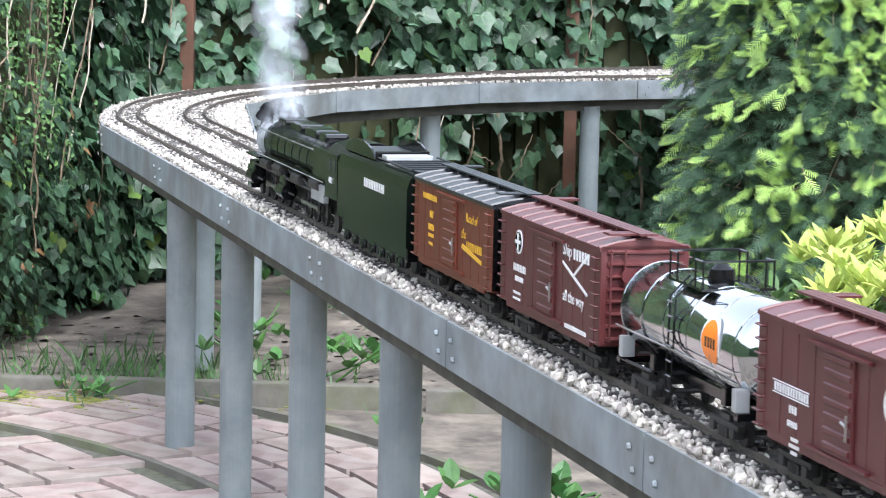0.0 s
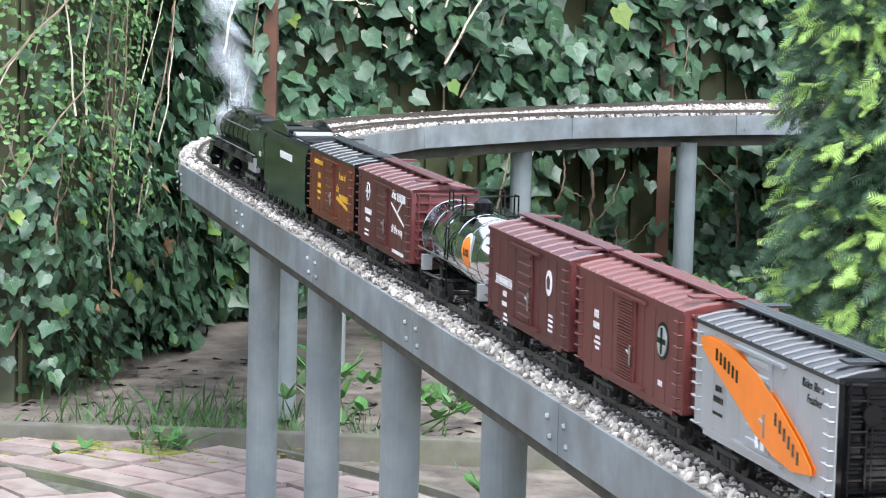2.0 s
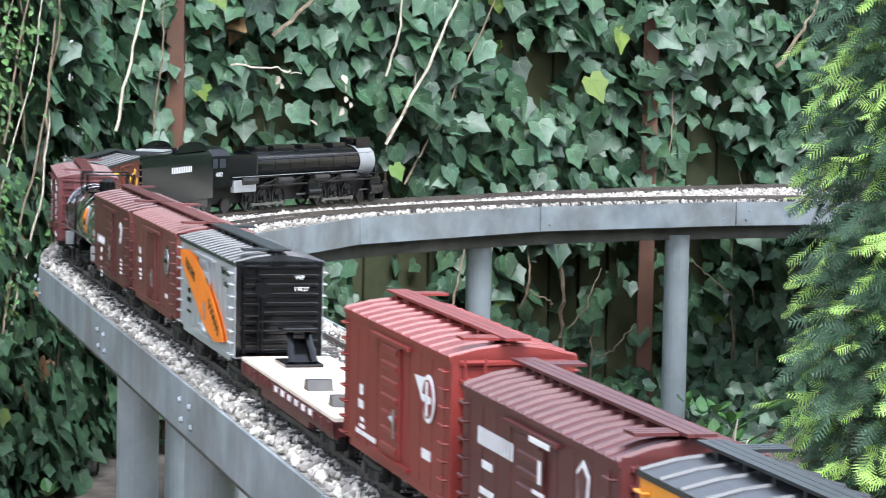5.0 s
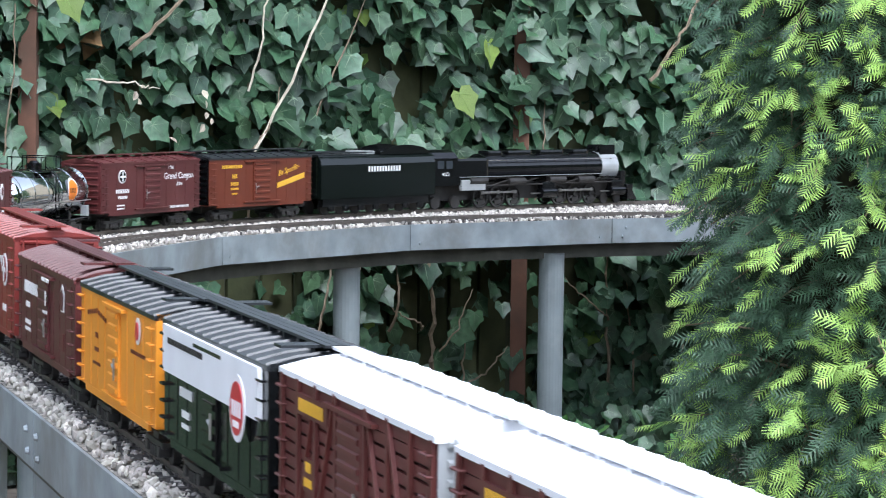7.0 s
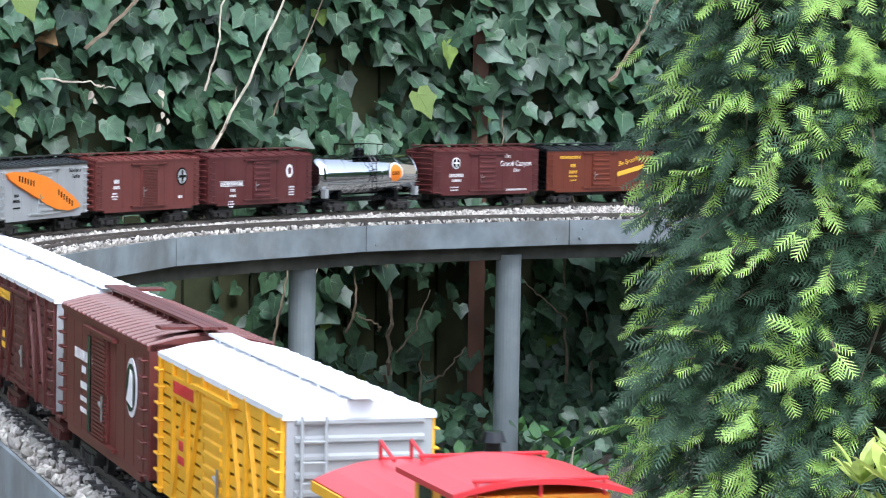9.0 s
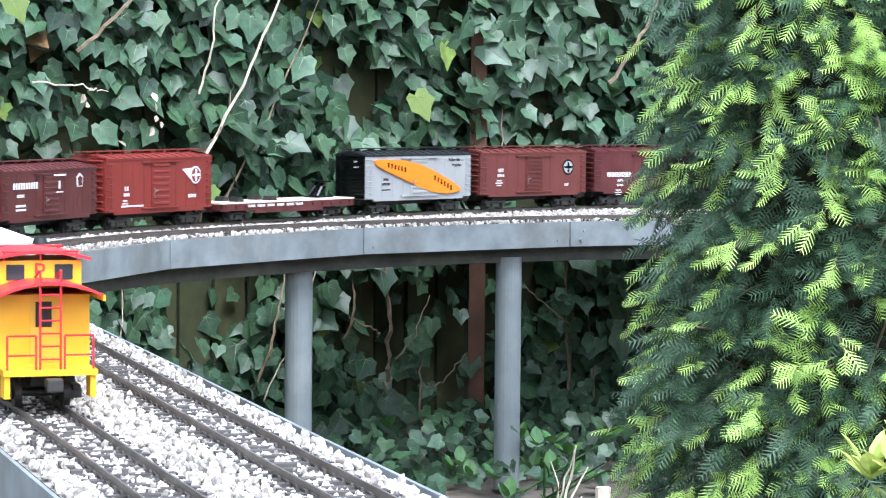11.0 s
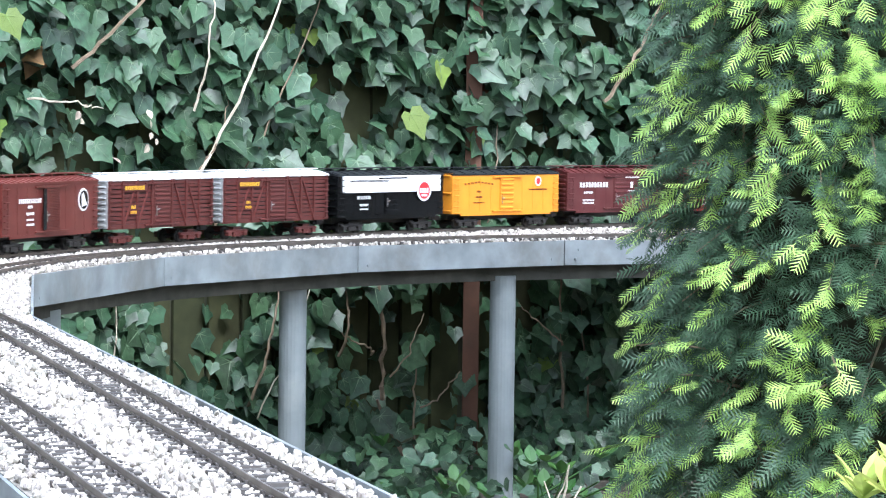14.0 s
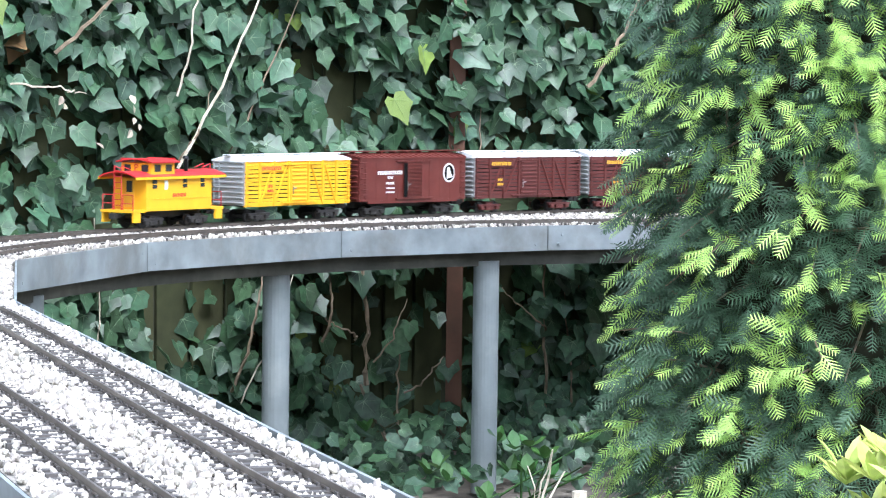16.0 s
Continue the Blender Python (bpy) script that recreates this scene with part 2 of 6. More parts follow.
def track(s, off=0.0):
    """Place and heading at s metres along the train's track (0: where the bend begins); off: metres to the right."""
    if s <= 0:
        x, y, h = START[0] + s * math.cos(H0), START[1] + s * math.sin(H0), H0
    else:
        x, y, h = START[0], START[1], H0
        left = s
        for length, r in LEGS:
            d = min(left, length)
            cx, cy = x + r * math.sin(h), y - r * math.cos(h)
            h2 = h - d / r
            x, y, h = cx - r * math.sin(h2), cy + r * math.cos(h2), h2
            left -= d
            if left <= 0:
                break
    return x + off * math.sin(h), y - off * math.cos(h), h


S_BACK, S_END = -10.6, 11.2


def inner_edge(s):
    return 0.24 - 0.018 * min(max((-s - 0.6) / 1.5, 0), 1) + 0.112 * min(max(s - 1.686, 0), 1.8) ** 2


def deck_edge(s):
    """The inner edge with the corner filled where one long straight panel spans the bend."""
    u = min(max((s + 0.2) / 1.075, 0), 1)
    return inner_edge(s) + 0.26 * u * (1 - u)


def ribbon(bm, s0, s1, o0, o1, z0, z1, step=0.05):
    """A bar that follows the track between two offsets."""
    n = max(2, int((s1 - s0) / step) + 1)
    prev = None
    for i in range(n):
        s = s0 + (s1 - s0) * i / (n - 1)
        a = o0(s) if callable(o0) else o0
        b = o1(s) if callable(o1) else o1
        p, q = track(s, a), track(s, b)
        ring = [bm.verts.new((p[0], p[1], z0)), bm.verts.new((q[0], q[1], z0)), bm.verts.new((q[0], q[1], z1)), bm.verts.new((p[0], p[1], z1))]
        if prev:
            for k in range(4):
                bm.faces.new((prev[k], prev[(k + 1) % 4], ring[(k + 1) % 4], ring[k]))
        else:
            bm.faces.new(ring[::-1])
        prev = ring
    bm.faces.new(prev)


# ground: one sheet to the horizon
bm = bmesh.new()
bmesh.ops.create_grid(bm, x_segments=60, y_segments=60, size=60)
bmesh.ops.translate(bm, vec=(0, 0, GROUND - 0.03), verts=bm.verts)
ground = part("ground", bm, M_SOIL)
tagged(ground, "bare brown garden soil with dry litter", "ground", kind="structure")
# unseen added hedges close the garden behind and beside the camera
# they block low sky light and darken the chrome tank's reflections
for nm, x0, x1, y0, y1 in (("wall_south", -6.0, 8.0, -9.4, -8.8), ("wall_west", -6.6, -6.0, -9.4, 5.0), ("wall_east", 8.0, 8.6, -9.4, 10.0), ("wall_north", 3.2, 8.0, 9.4, 10.0)):
    bm = bmesh.new()
    box(bm, x0, x1, y0, y1, GROUND - 0.05, 2.0)
    bmesh.ops.subdivide_edges(bm, edges=bm.edges, cuts=24, use_grid_fill=True)
    for v in bm.verts:
        v.co += 0.08 * noise.noise_vector(v.co * 2.5)
    tagged(part(nm, bm, M_HEDGE), "unseen green hedge added to darken reflections and block low sky light", "hedge", kind="structure")

# trestle: deck, steel sides, timber bearer, pipes
trestle = thing("trestle", "elevated garden railway trestle of galvanised steel on grey pipes", "trestle")
bm = bmesh.new()
ribbon(bm, S_BACK, S_END, -0.07, lambda s: deck_edge(s) - 0.005, 0.0, 0.02)
part("deck", bm, M_BALLAST_BED, trestle, "deck under the pale ballast")
for side in (0, 1):
    cuts = [S_BACK] + [s for s in ([(-0.813 - 0.768 * i) for i in range(12, -1, -1)] + [0.05 + 0.62 * i for i in range(17)])] + [S_END]
    if side:
        cuts = [S_BACK] + [-9.6 + 0.7 * i for i in range(12)] + [-1.2, -0.2, 0.875, 1.61, 2.32, 2.965] + [2.965 + 0.75 * i for i in range(1, 10)]
    for a, b in zip(cuts, cuts[1:]):
        bm = bmesh.new()
        n = max(2, int((b - a) / 0.12) + 1)
        e = (lambda s: -0.075) if side == 0 else inner_edge
        d = -0.004 if side == 0 else 0.004
        ribbon(bm, a + 0.002, b - 0.002, lambda s: e(s) + min(d, 0), lambda s: e(s) + max(d, 0), -0.026, 0.034, 5.0)
        part("side_panel", bm, M_ZINC, trestle)
        for s in (a + 0.035, b - 0.035):
            for z in (0.012, -0.01):
                x, y, h = track(s + (0.006 if z > 0 else -0.006), e(s) + d * 1.2)
                nx, ny = math.sin(h), -math.cos(h)
                sg = -1 if side == 0 else 1
                bm = bmesh.new()
                rod(bm, (x, y, z), (x + sg * nx * 0.004, y + sg * ny * 0.004, z), 0.0046, 0.0032, 7)
                if -5 < s < 4:
                    part("bolt", bm, M_ZINC, trestle)
                else:
                    bm.free()
bm = bmesh.new()
ribbon(bm, S_BACK, S_END, -0.045, lambda s: deck_edge(s) - 0.035, -0.062, 0.0)
part("bearer", bm, M_TIMBER, trestle, "dark timber bearer")


def pipe(x, y):
    bm = bmesh.new()
    rod(bm, (x, y, GROUND - 0.02), (x, y, -0.05), 0.031, seg=24)
    part("post", bm, M_PVC, trestle, smooth=False)


for i in range(12):
    x, y, h = track(-0.71 - 0.637 * i, -0.012)
    pipe(x, y)
pipe(-0.36, 6.36)
pipe(0.12, 6.75)
for s in (0.45, 1.15, 3.9, 4.8, 5.7, 6.6):
    x, y, h = track(s, inner_edge(s) - 0.055)
    pipe(x, y)


# rails and sleepers
def inner_off(s):
    return inner_edge(s) - 0.078


for name, o in (("train_track", lambda s: 0.0), ("spare_track", inner_off)):
    tr = thing("railway_track", "narrow model railway track with dark sleepers in pale ballast", "track", "tracks on the trestle")
    for g in (-0.0235, 0.0235):
        bm = bmesh.new()
        ribbon(bm, S_BACK, S_END, lambda s: o(s) + g - 0.0011, lambda s: o(s) + g + 0.0011, RAIL - 0.0055, RAIL, 0.06)
        ribbon(bm, S_BACK, S_END, lambda s: o(s) + g - 0.0022, lambda s: o(s) + g + 0.0022, RAIL - 0.0072, RAIL - 0.0055, 0.06)
        part("rail", bm, M_RAIL, tr)
    bm = bmesh.new()
    box(bm, -0.0055, 0.0055, -0.043, 0.043, RAIL - 0.019, RAIL - 0.0072)
    for g in (-0.0235, 0.0235):
        for e in (-1, 1):
            box(bm, -0.003, 0.003, g + e * 0.0035 - 0.0013, g + e * 0.0035 + 0.0013, RAIL - 0.0072, RAIL - 0.0048)
    shared = bpy.data.meshes.new("sleeper")
    bm.to_mesh(shared)
    bm.free()
    shared.materials.append(M_SLEEPER)
    tv = [tuple(v.co) for v in shared.vertices]
    tf = [tuple(p.vertices) for p in shared.polygons]
    rest = []
    rng = random.Random(5)
    n_single = 0
    for i in range(int((S_END - S_BACK) / 0.029)):
        s = S_BACK + 0.029 * i
        x, y, h = track(s, o(s))
        m = Matrix.Translation((x, y, rng.uniform(-0.0006, 0.0006))) @ Matrix.Rotation(h + rng.uniform(-0.03, 0.03), 4, "Z")
        if -3.6 < s < 2.6 and n_single < 300 and i % 1 == 0 and (s < -0.2 or s > 2.0 or n_single < 220):
            ob = new("sleeper", shared)
            ob.parent = tr
            ob.matrix_basis = m
            n_single += 1
        else:
            rest.append([list(r) for r in m])
    tagged(scatter_mesh("sleepers", tv, tf, rest, M_SLEEPER, tr), kind="stuff")

# ballast stones
rng = np.random.RandomState(3)
bm = bmesh.new()
bmesh.ops.create_icosphere(bm, subdivisions=1, radius=1.0)
for v in bm.verts:
    v.co *= 0.75 + 0.5 * random.random()
tv = [tuple(v.co) for v in bm.verts]
tf = [tuple(v.index for v in f.verts) for f in bm.faces]
bm.free()
mats = []
for i in range(34000):
    u = rng.rand()
    s = -4.6 + 8.2 * u if i < 31500 else rng.uniform(S_BACK, S_END)
    w = deck_edge(s)
    off = rng.uniform(-0.067, w - 0.01)
    x, y, h = track(s, off)
    on_track = abs(off) < 0.044 or abs(off - inner_off(s)) < 0.044
    near_rail = min(abs(abs(off) - 0.0235), abs(abs(off - inner_off(s)) - 0.0235)) < 0.005
    if near_rail or (on_track and rng.rand() < 0.05):
        continue
    r = 0.0024 + 0.0026 * rng.rand() ** 2
    if on_track:
        r *= 0.75
    zz = 0.0335 + 0.0022 * rng.rand() if on_track else 0.0305 + 0.006 * rng.rand()
    m = Matrix.Translation((x, y, zz)) @ Euler(rng.rand(3) * 6.28).to_matrix().to_4x4() @ Matrix.Diagonal((r * 1.6, r * 1.1, r * 0.85, 1))
    mats.append([list(q) for q in m])
tagged(scatter_mesh("ballast", tv, tf, mats, M_BALLAST), "pale crushed stone ballast on the trestle deck", "ballast", kind="stuff")
bm = bmesh.new()
ribbon(bm, S_BACK, S_END, -0.069, lambda s: deck_edge(s) - 0.007, 0.0195, 0.0298)
tagged(part("ballast_bed", bm, M_BALLAST_BED), "ballast bed on the deck, darkened for the shade between the stones", "ballast", kind="stuff")


# ---- rolling stock: x forward, y to the left, z up from the rail's top ----
def lettering(parent, text, size, x, y, z, side, material, slant=0.0, name="lettering", turn=0.0):
    cu = bpy.data.curves.new("text", "FONT")
    cu.body, cu.size, cu.extrude, cu.align_x, cu.shear = text, size, 0.0002, "CENTER", slant
    cu.resolution_u = 2
    tmp = bpy.data.objects.new("text", cu)
    me = bpy.data.meshes.new_from_object(tmp)
    bpy.data.objects.remove(tmp)
    me.materials.append(material)
    ob = new(name, me)
    ob.parent = parent
    if side == "end":
        ob.matrix_basis = pose(x, y, z) @ Matrix(((0, 0, -1, 0), (-1, 0, 0, 0), (0, 1, 0, 0), (0, 0, 0, 1)))
    elif side > 0:
        ob.matrix_basis = pose(x, y, z, 90, 0, 180) @ pose(0, 0, 0, 0, 0, turn)
    else:
        ob.matrix_basis = pose(x, y, z, 90, 0, 0) @ pose(0, 0, 0, 0, 0, turn)
    return ob


def bars(parent, rows, side, y, material, name="lettering_bar"):
    """Rows of short bars (x centre, z, width, height) on one side of a car."""
    bm = bmesh.new()
    for x, z, w, hgt in rows:
        n = max(1, int(round(w / (hgt * 0.8))))
        cw = w / n
        for i in range(n):
            xa = x - w / 2 + i * cw
            ya, yb = sorted((side * y, side * (y + 0.0006)))
            box(bm, xa, xa + cw * 0.55, ya, yb, z - hgt / 2, z + hgt / 2)
    return part(name, bm, material, parent)


def disc(parent, x, y, z, r, side, material, name="emblem", depth=0.0008, seg=28, sz=1.0):
    bm = bmesh.new()
    vs = rod(bm, (x, side * y, z), (x, side * (y + depth), z), r, seg=seg)
    if sz != 1.0:
        for v in vs:
            v.co.x = x + (v.co.x - x) * sz
    return part(name, bm, material, parent)


def bogie(parent, x, material, base=0.054):
    for a in (-1, 1):
        bm = bmesh.new()
        y = a * 0.034
        box(bm, x - base / 2 - 0.012, x + base / 2 + 0.012, y - 0.004, y + 0.004, 0.016, 0.022, 0.0015)
        box(bm, x - 0.013, x + 0.013, y - 0.005, y + 0.005, 0.006, 0.016, 0.001)
        for q in (-1, 1):
            box(bm, x + q * base / 2 - 0.006, x + q * base / 2 + 0.006, y - 0.006, y + 0.006, 0.008, 0.018, 0.0015)
            rod(bm, (x + q * base / 2, y, 0.0135), (x + q * 0.008, y, 0.006), 0.002, seg=5)
        for k in (-0.006, 0, 0.006):
            rod(bm, (x + k, y + a * 0.004, 0.007), (x + k, y + a * 0.004, 0.016), 0.0022, seg=6)
        part("bogie_frame", bm, material, parent)
    bm = bmesh.new()
    box(bm, x - 0.012, x + 0.012, -0.036, 0.036, 0.018, 0.028)
    part("bolster", bm, material, parent)
    for q in (-1, 1):
        bm = bmesh.new()
        for a in (-1, 1):
            rod(bm, (x + q * base / 2, a * 0.0215, 0.0135), (x + q * base / 2, a * 0.0275, 0.0135), 0.0135, seg=20)
            rod(bm, (x + q * base / 2, a * 0.0205, 0.0135), (x + q * base / 2, a * 0.0215, 0.0135), 0.0152, seg=20)
        rod(bm, (x + q * base / 2, -0.03, 0.0135), (x + q * base / 2, 0.03, 0.0135), 0.003)
        part("wheelset", bm, M_DARKSTEEL, parent)


def coupler(parent, x, d):
    bm = bmesh.new()
    box(bm, min(x, x + d * 0.022), max(x, x + d * 0.022), -0.005, 0.005, 0.024, 0.032, 0.001)
    box(bm, min(x + d * 0.018, x + d * 0.03), max(x + d * 0.018, x + d * 0.03), -0.009, 0.007, 0.022, 0.035, 0.002)
    part("coupler", bm, M_DARKSTEEL, parent)


def ladder(parent, x, y, z0, z1, along, material, w=0.016):
    bm = bmesh.new()
    n = int((z1 - z0) / 0.0125)
    if along == "x":
        for k in range(n + 1):
            z = z0 + (z1 - z0) * k / n
            rod(bm, (x - w / 2, y, z), (x + w / 2, y, z), 0.0011, seg=5)
            for e in (-1, 1):
                rod(bm, (x + e * w / 2, y, z), (x + e * w / 2, y - math.copysign(0.004, y), z), 0.001, seg=4)
    else:
        for e in (-1, 1):
            rod(bm, (x, y + e * w / 2, z0 - 0.003), (x, y + e * w / 2, z1 + 0.003), 0.0013, seg=5)
        for k in range(n + 1):
            z = z0 + (z1 - z0) * k / n
            rod(bm, (x, y - w / 2, z), (x, y + w / 2, z), 0.0011, seg=5)
    part("ladder", bm, material, parent)


CL, CW, ZS, ZE = 0.387, 0.1, 0.034, 0.145


def roof(parent, L, W, ze, rise, material, walk_mat, ribs=13, walk_w=0.019, raised=0.0045, seam=0.0018, lateral=True):
    bm = bmesh.new()
    hw = W / 2 + 0.0015
    prof = [(-hw, ze - 0.004), (-hw, ze), (-hw * 0.55, ze + rise * 0.62), (0, ze + rise), (hw * 0.55, ze + rise * 0.62), (hw, ze), (hw, ze - 0.004)]
    a = [bm.verts.new((-L / 2 - 0.001, y, z)) for y, z in prof]
    b = [bm.verts.new((L / 2 + 0.001, y, z)) for y, z in prof]
    for i in range(len(prof) - 1):
        bm.faces.new((a[i], a[i + 1], b[i + 1], b[i]))
    bm.faces.new(a[::-1])
    bm.faces.new(b)
    bm.faces.new((a[0], b[0], b[-1], a[-1]))
    top = part("roof", bm, material, parent)
    for k in range(ribs + 1):
        bm = bmesh.new()
        x = -L / 2 + 0.004 + (L - 0.008) * k / ribs
        for i in range(1, 5):
            (y0, z0), (y1, z1) = prof[i], prof[i + 1]
            vs = []
            for dx in (-0.0018, 0.0018):
                for (y, z) in ((y0, z0), (y1, z1)):
                    vs.append(bm.verts.new((x + dx, y, z)))
                    vs.append(bm.verts.new((x + dx * 0.4, y, z + seam)))
            bm.faces.new((vs[1], vs[3], vs[7], vs[5]))
            bm.faces.new((vs[0], vs[2], vs[3], vs[1]))
            bm.faces.new((vs[4], vs[5], vs[7], vs[6]))
            if i == 1:
                bm.faces.new((vs[0], vs[1], vs[5], vs[4]))
            if i == 4:
                bm.faces.new((vs[2], vs[6], vs[7], vs[3]))
        part("roof_seam", bm, material, top)
    if walk_mat:
        bm = bmesh.new()
        for k in (-1, 0, 1):
            box(bm, -L / 2 - 0.012, L / 2 + 0.012, k * walk_w * 0.36 - walk_w * 0.165, k * walk_w * 0.36 + walk_w * 0.165, ze + rise + raised, ze + rise + raised + 0.0022)
        for k in range(8):
            x = -L / 2 + L * (k + 0.5) / 8
            box(bm, x - 0.002, x + 0.002, -walk_w / 2, walk_w / 2, ze + rise - 0.001, ze + rise + raised)
        part("running_board", bm, walk_mat, parent)
        for e in (-1, 1) if lateral else ():
            bm = bmesh.new()
            x = e * (L / 2 - 0.014)
            s = e * 1.0
            for k in range(3):
                box(bm, x - 0.011 + k * 0.008, x - 0.0045 + k * 0.008, -s * 0.04 if s > 0 else -0.0, 0.0 if s > 0 else 0.04, ze + rise + raised - 0.001, ze + rise + raised + 0.0012)
            part("lateral_walk", bm, walk_mat, parent)


def ribbed_end(parent, x, d, W, z0, z1, material, ribs=8, rise=0.008, light=None):
    bm = bmesh.new()
    box(bm, min(x, x + d * 0.001), max(x, x + d * 0.001), -W / 2 + 0.001, W / 2 - 0.001, z0, z1 + rise * 0.5)
    panel = part("end_panel", bm, material, parent)
    for k in range(ribs):
        bm = bmesh.new()
        z = z0 + 0.006 + (z1 - z0 - 0.008) * k / (ribs - 1)
        hgt = 0.0032
        vs = box(bm, min(x, x + d * 0.004), max(x, x + d * 0.004), -W / 2 + 0.006, W / 2 - 0.006, z - hgt, z + hgt)
        for v in vs:
            if abs(v.co.x - (x + d * 0.004)) < 1e-5:
                v.co.z = z + (v.co.z - z) * 0.35
                v.co.y *= 0.97
        part("end_rib", bm, material, panel)


def door(parent, x, y, side, w, z0, z1, material, ribs=5, fine=False):
    bm = bmesh.new()
    a, b = sorted((side * y, side * (y + 0.0028)))
    box(bm, x - w / 2, x + w / 2, a, b, z0, z1, 0.0006)
    d = part("door", bm, material, parent)
    bm = bmesh.new()
    for k in range(ribs):
        if not fine:
            bm = bmesh.new()
        z = z0 + (z1 - z0) * (k + 0.5) / ribs
        hh = 0.0012 if fine else (z1 - z0) / ribs * 0.26
        a2, b2 = sorted((side * (y + 0.0028), side * (y + 0.0046)))
        vs = box(bm, x - w / 2 + 0.004, x + w / 2 - 0.004, a2, b2, z - hh, z + hh)
        for v in vs:
            if abs(abs(v.co.y) - (y + 0.0046)) < 1e-5:
                v.co.z = z + (v.co.z - z) * 0.6
        if not fine:
            part("door_rib", bm, material, d)
    if fine:
        tagged(part("louvre", bm, material, d), kind="stuff")
    bm = bmesh.new()
    rod(bm, (x - w * 0.42, side * (y + 0.006), z0 + (z1 - z0) * 0.34), (x - w * 0.25, side * (y + 0.006), z0 + (z1 - z0) * 0.37), 0.0016, seg=5)
    rod(bm, (x - w * 0.42, side * (y + 0.006), z0 + (z1 - z0) * 0.2), (x - w * 0.42, side * (y + 0.006), z0 + (z1 - z0) * 0.45), 0.0012, seg=5)
    part("door_latch", bm, M_STEEL, d)
    for z in (z0 - 0.002, z1 + 0.001):
        bm = bmesh.new()
        a2, b2 = sorted((side * (y - 0.0005), side * (y + 0.005)))
        box(bm, x - w * 1.05, x + w * 1.05, a2, b2, z - 0.0015, z + 0.0015)
        part("door_rail", bm, material, parent)


def boxcar(label, paint, roof_mat, end_mat, walk_mat=None, ribs=9, fine=False, L=CL, ze=ZE, rise=0.009, group="", door_x=0.0, door_w=0.064, seam=0.0018, door_mat=None, end_ribs=8):
    car = thing("boxcar", label, "boxcar", "cars of the model train")
    W = CW
    seams = []
    bm = bmesh.new()
    box(bm, -L / 2, L / 2, -W / 2, W / 2, ZS + 0.004, ze - 0.002, 0.0012)
    for e in (-1, 1):
        y0, y1 = sorted((e * (W / 2 - 0.003), e * (W / 2 + 0.0004)))
        box(bm, -L / 2 + 0.03, L / 2 - 0.03, y0, y1, ZS - 0.001, ZS + 0.006)
        for k in range(10):
            x = -L / 2 + L * (k + 0.5) / 10
            if abs(x - door_x) > door_w * 0.6:
                y2, y3 = sorted((e * (W / 2), e * (W / 2 + 0.0005)))
                seams.append((x, y2, y3))
    body = part("body", bm, paint, car)
    for x, y2, y3 in seams:
        bm = bmesh.new()
        box(bm, x - 0.0008, x + 0.0008, y2, y3, ZS + 0.008, ze - 0.008)
        part("panel_seam", bm, paint, body)
    roof(car, L, W, ze, rise, roof_mat, walk_mat or roof_mat, ribs, seam=seam)
    for d in (-1, 1):
        ribbed_end(car, d * L / 2, d, W, ZS + 0.006, ze - 0.003, end_mat, end_ribs, rise)
        coupler(car, d * L / 2, d)
        bogie(car, d * (L / 2 - 0.066), M_DARKSTEEL if paint is not M_STOCK else M_STOCK)
        ladder(car, d * (L / 2 + 0.006), -d * 0.032, ZS + 0.012, ze - 0.004, "y", end_mat)
    for side in (-1, 1):
        door(car, door_x, W / 2, side, door_w, ZS + 0.012, ze - 0.01, door_mat or paint, 26 if fine else 7, fine)
        for e in (-1, 1):
            ladder(car, e * (L / 2 - 0.012), side * (W / 2 + 0.0045), ZS + 0.008, ze - 0.012, "x", paint)
    bm = bmesh.new()
    rod(bm, (-L / 2 - 0.008, 0.02, ze - 0.03), (-L / 2 - 0.01, 0.02, ze - 0.03), 0.009, seg=16)
    rod(bm, (-L / 2 - 0.009, 0.02, ZS), (-L / 2 - 0.009, 0.02, ze - 0.03), 0.0012, seg=5)
    part("brake_wheel", bm, end_mat, car)
    bm = bmesh.new()
    box(bm, -L / 2 + 0.02, L / 2 - 0.02, -0.012, 0.012, 0.022, ZS + 0.006)
    box(bm, -0.03, 0.0, 0.015, 0.03, 0.018, ZS + 0.006, 0.003)
    part("underframe", bm, M_DARKSTEEL, car)
    return car


def data_block(car, x, z, side, material=None, y=CW / 2 + 0.0006, big=0.008, w=0.035):
    m = material or M_LETTER
    bars(car, [(x, z, w * 0.55, big), (x, z - 0.013, w * 0.7, big * 0.8)], side, y, m)
    bars(car, [(x - w * 0.2, z - 0.026 - k * 0.006, w * (0.5, 0.7, 0.45)[k % 3], 0.0032) for k in range(3)], side, y, m)


def round_emblem(car, x, z, r, side, m1, m2, m3=None, y=CW / 2 + 0.0003):
    disc(car, x, y, z, r, side, m1)
    disc(car, x, y + 0.0009, z, r * 0.8, side, m2)
    if m3:
        bm = bmesh.new()
        a, b = sorted((side * (y + 0.0017), side * (y + 0.0023)))
        box(bm, x - r * 0.14, x + r * 0.14, a, b, z - r * 0.7, z + r * 0.7)
        box(bm, x - r * 0.7, x + r * 0.7, a, b, z - r * 0.14, z + r * 0.14)
        part("emblem_mark", bm, m3, car)


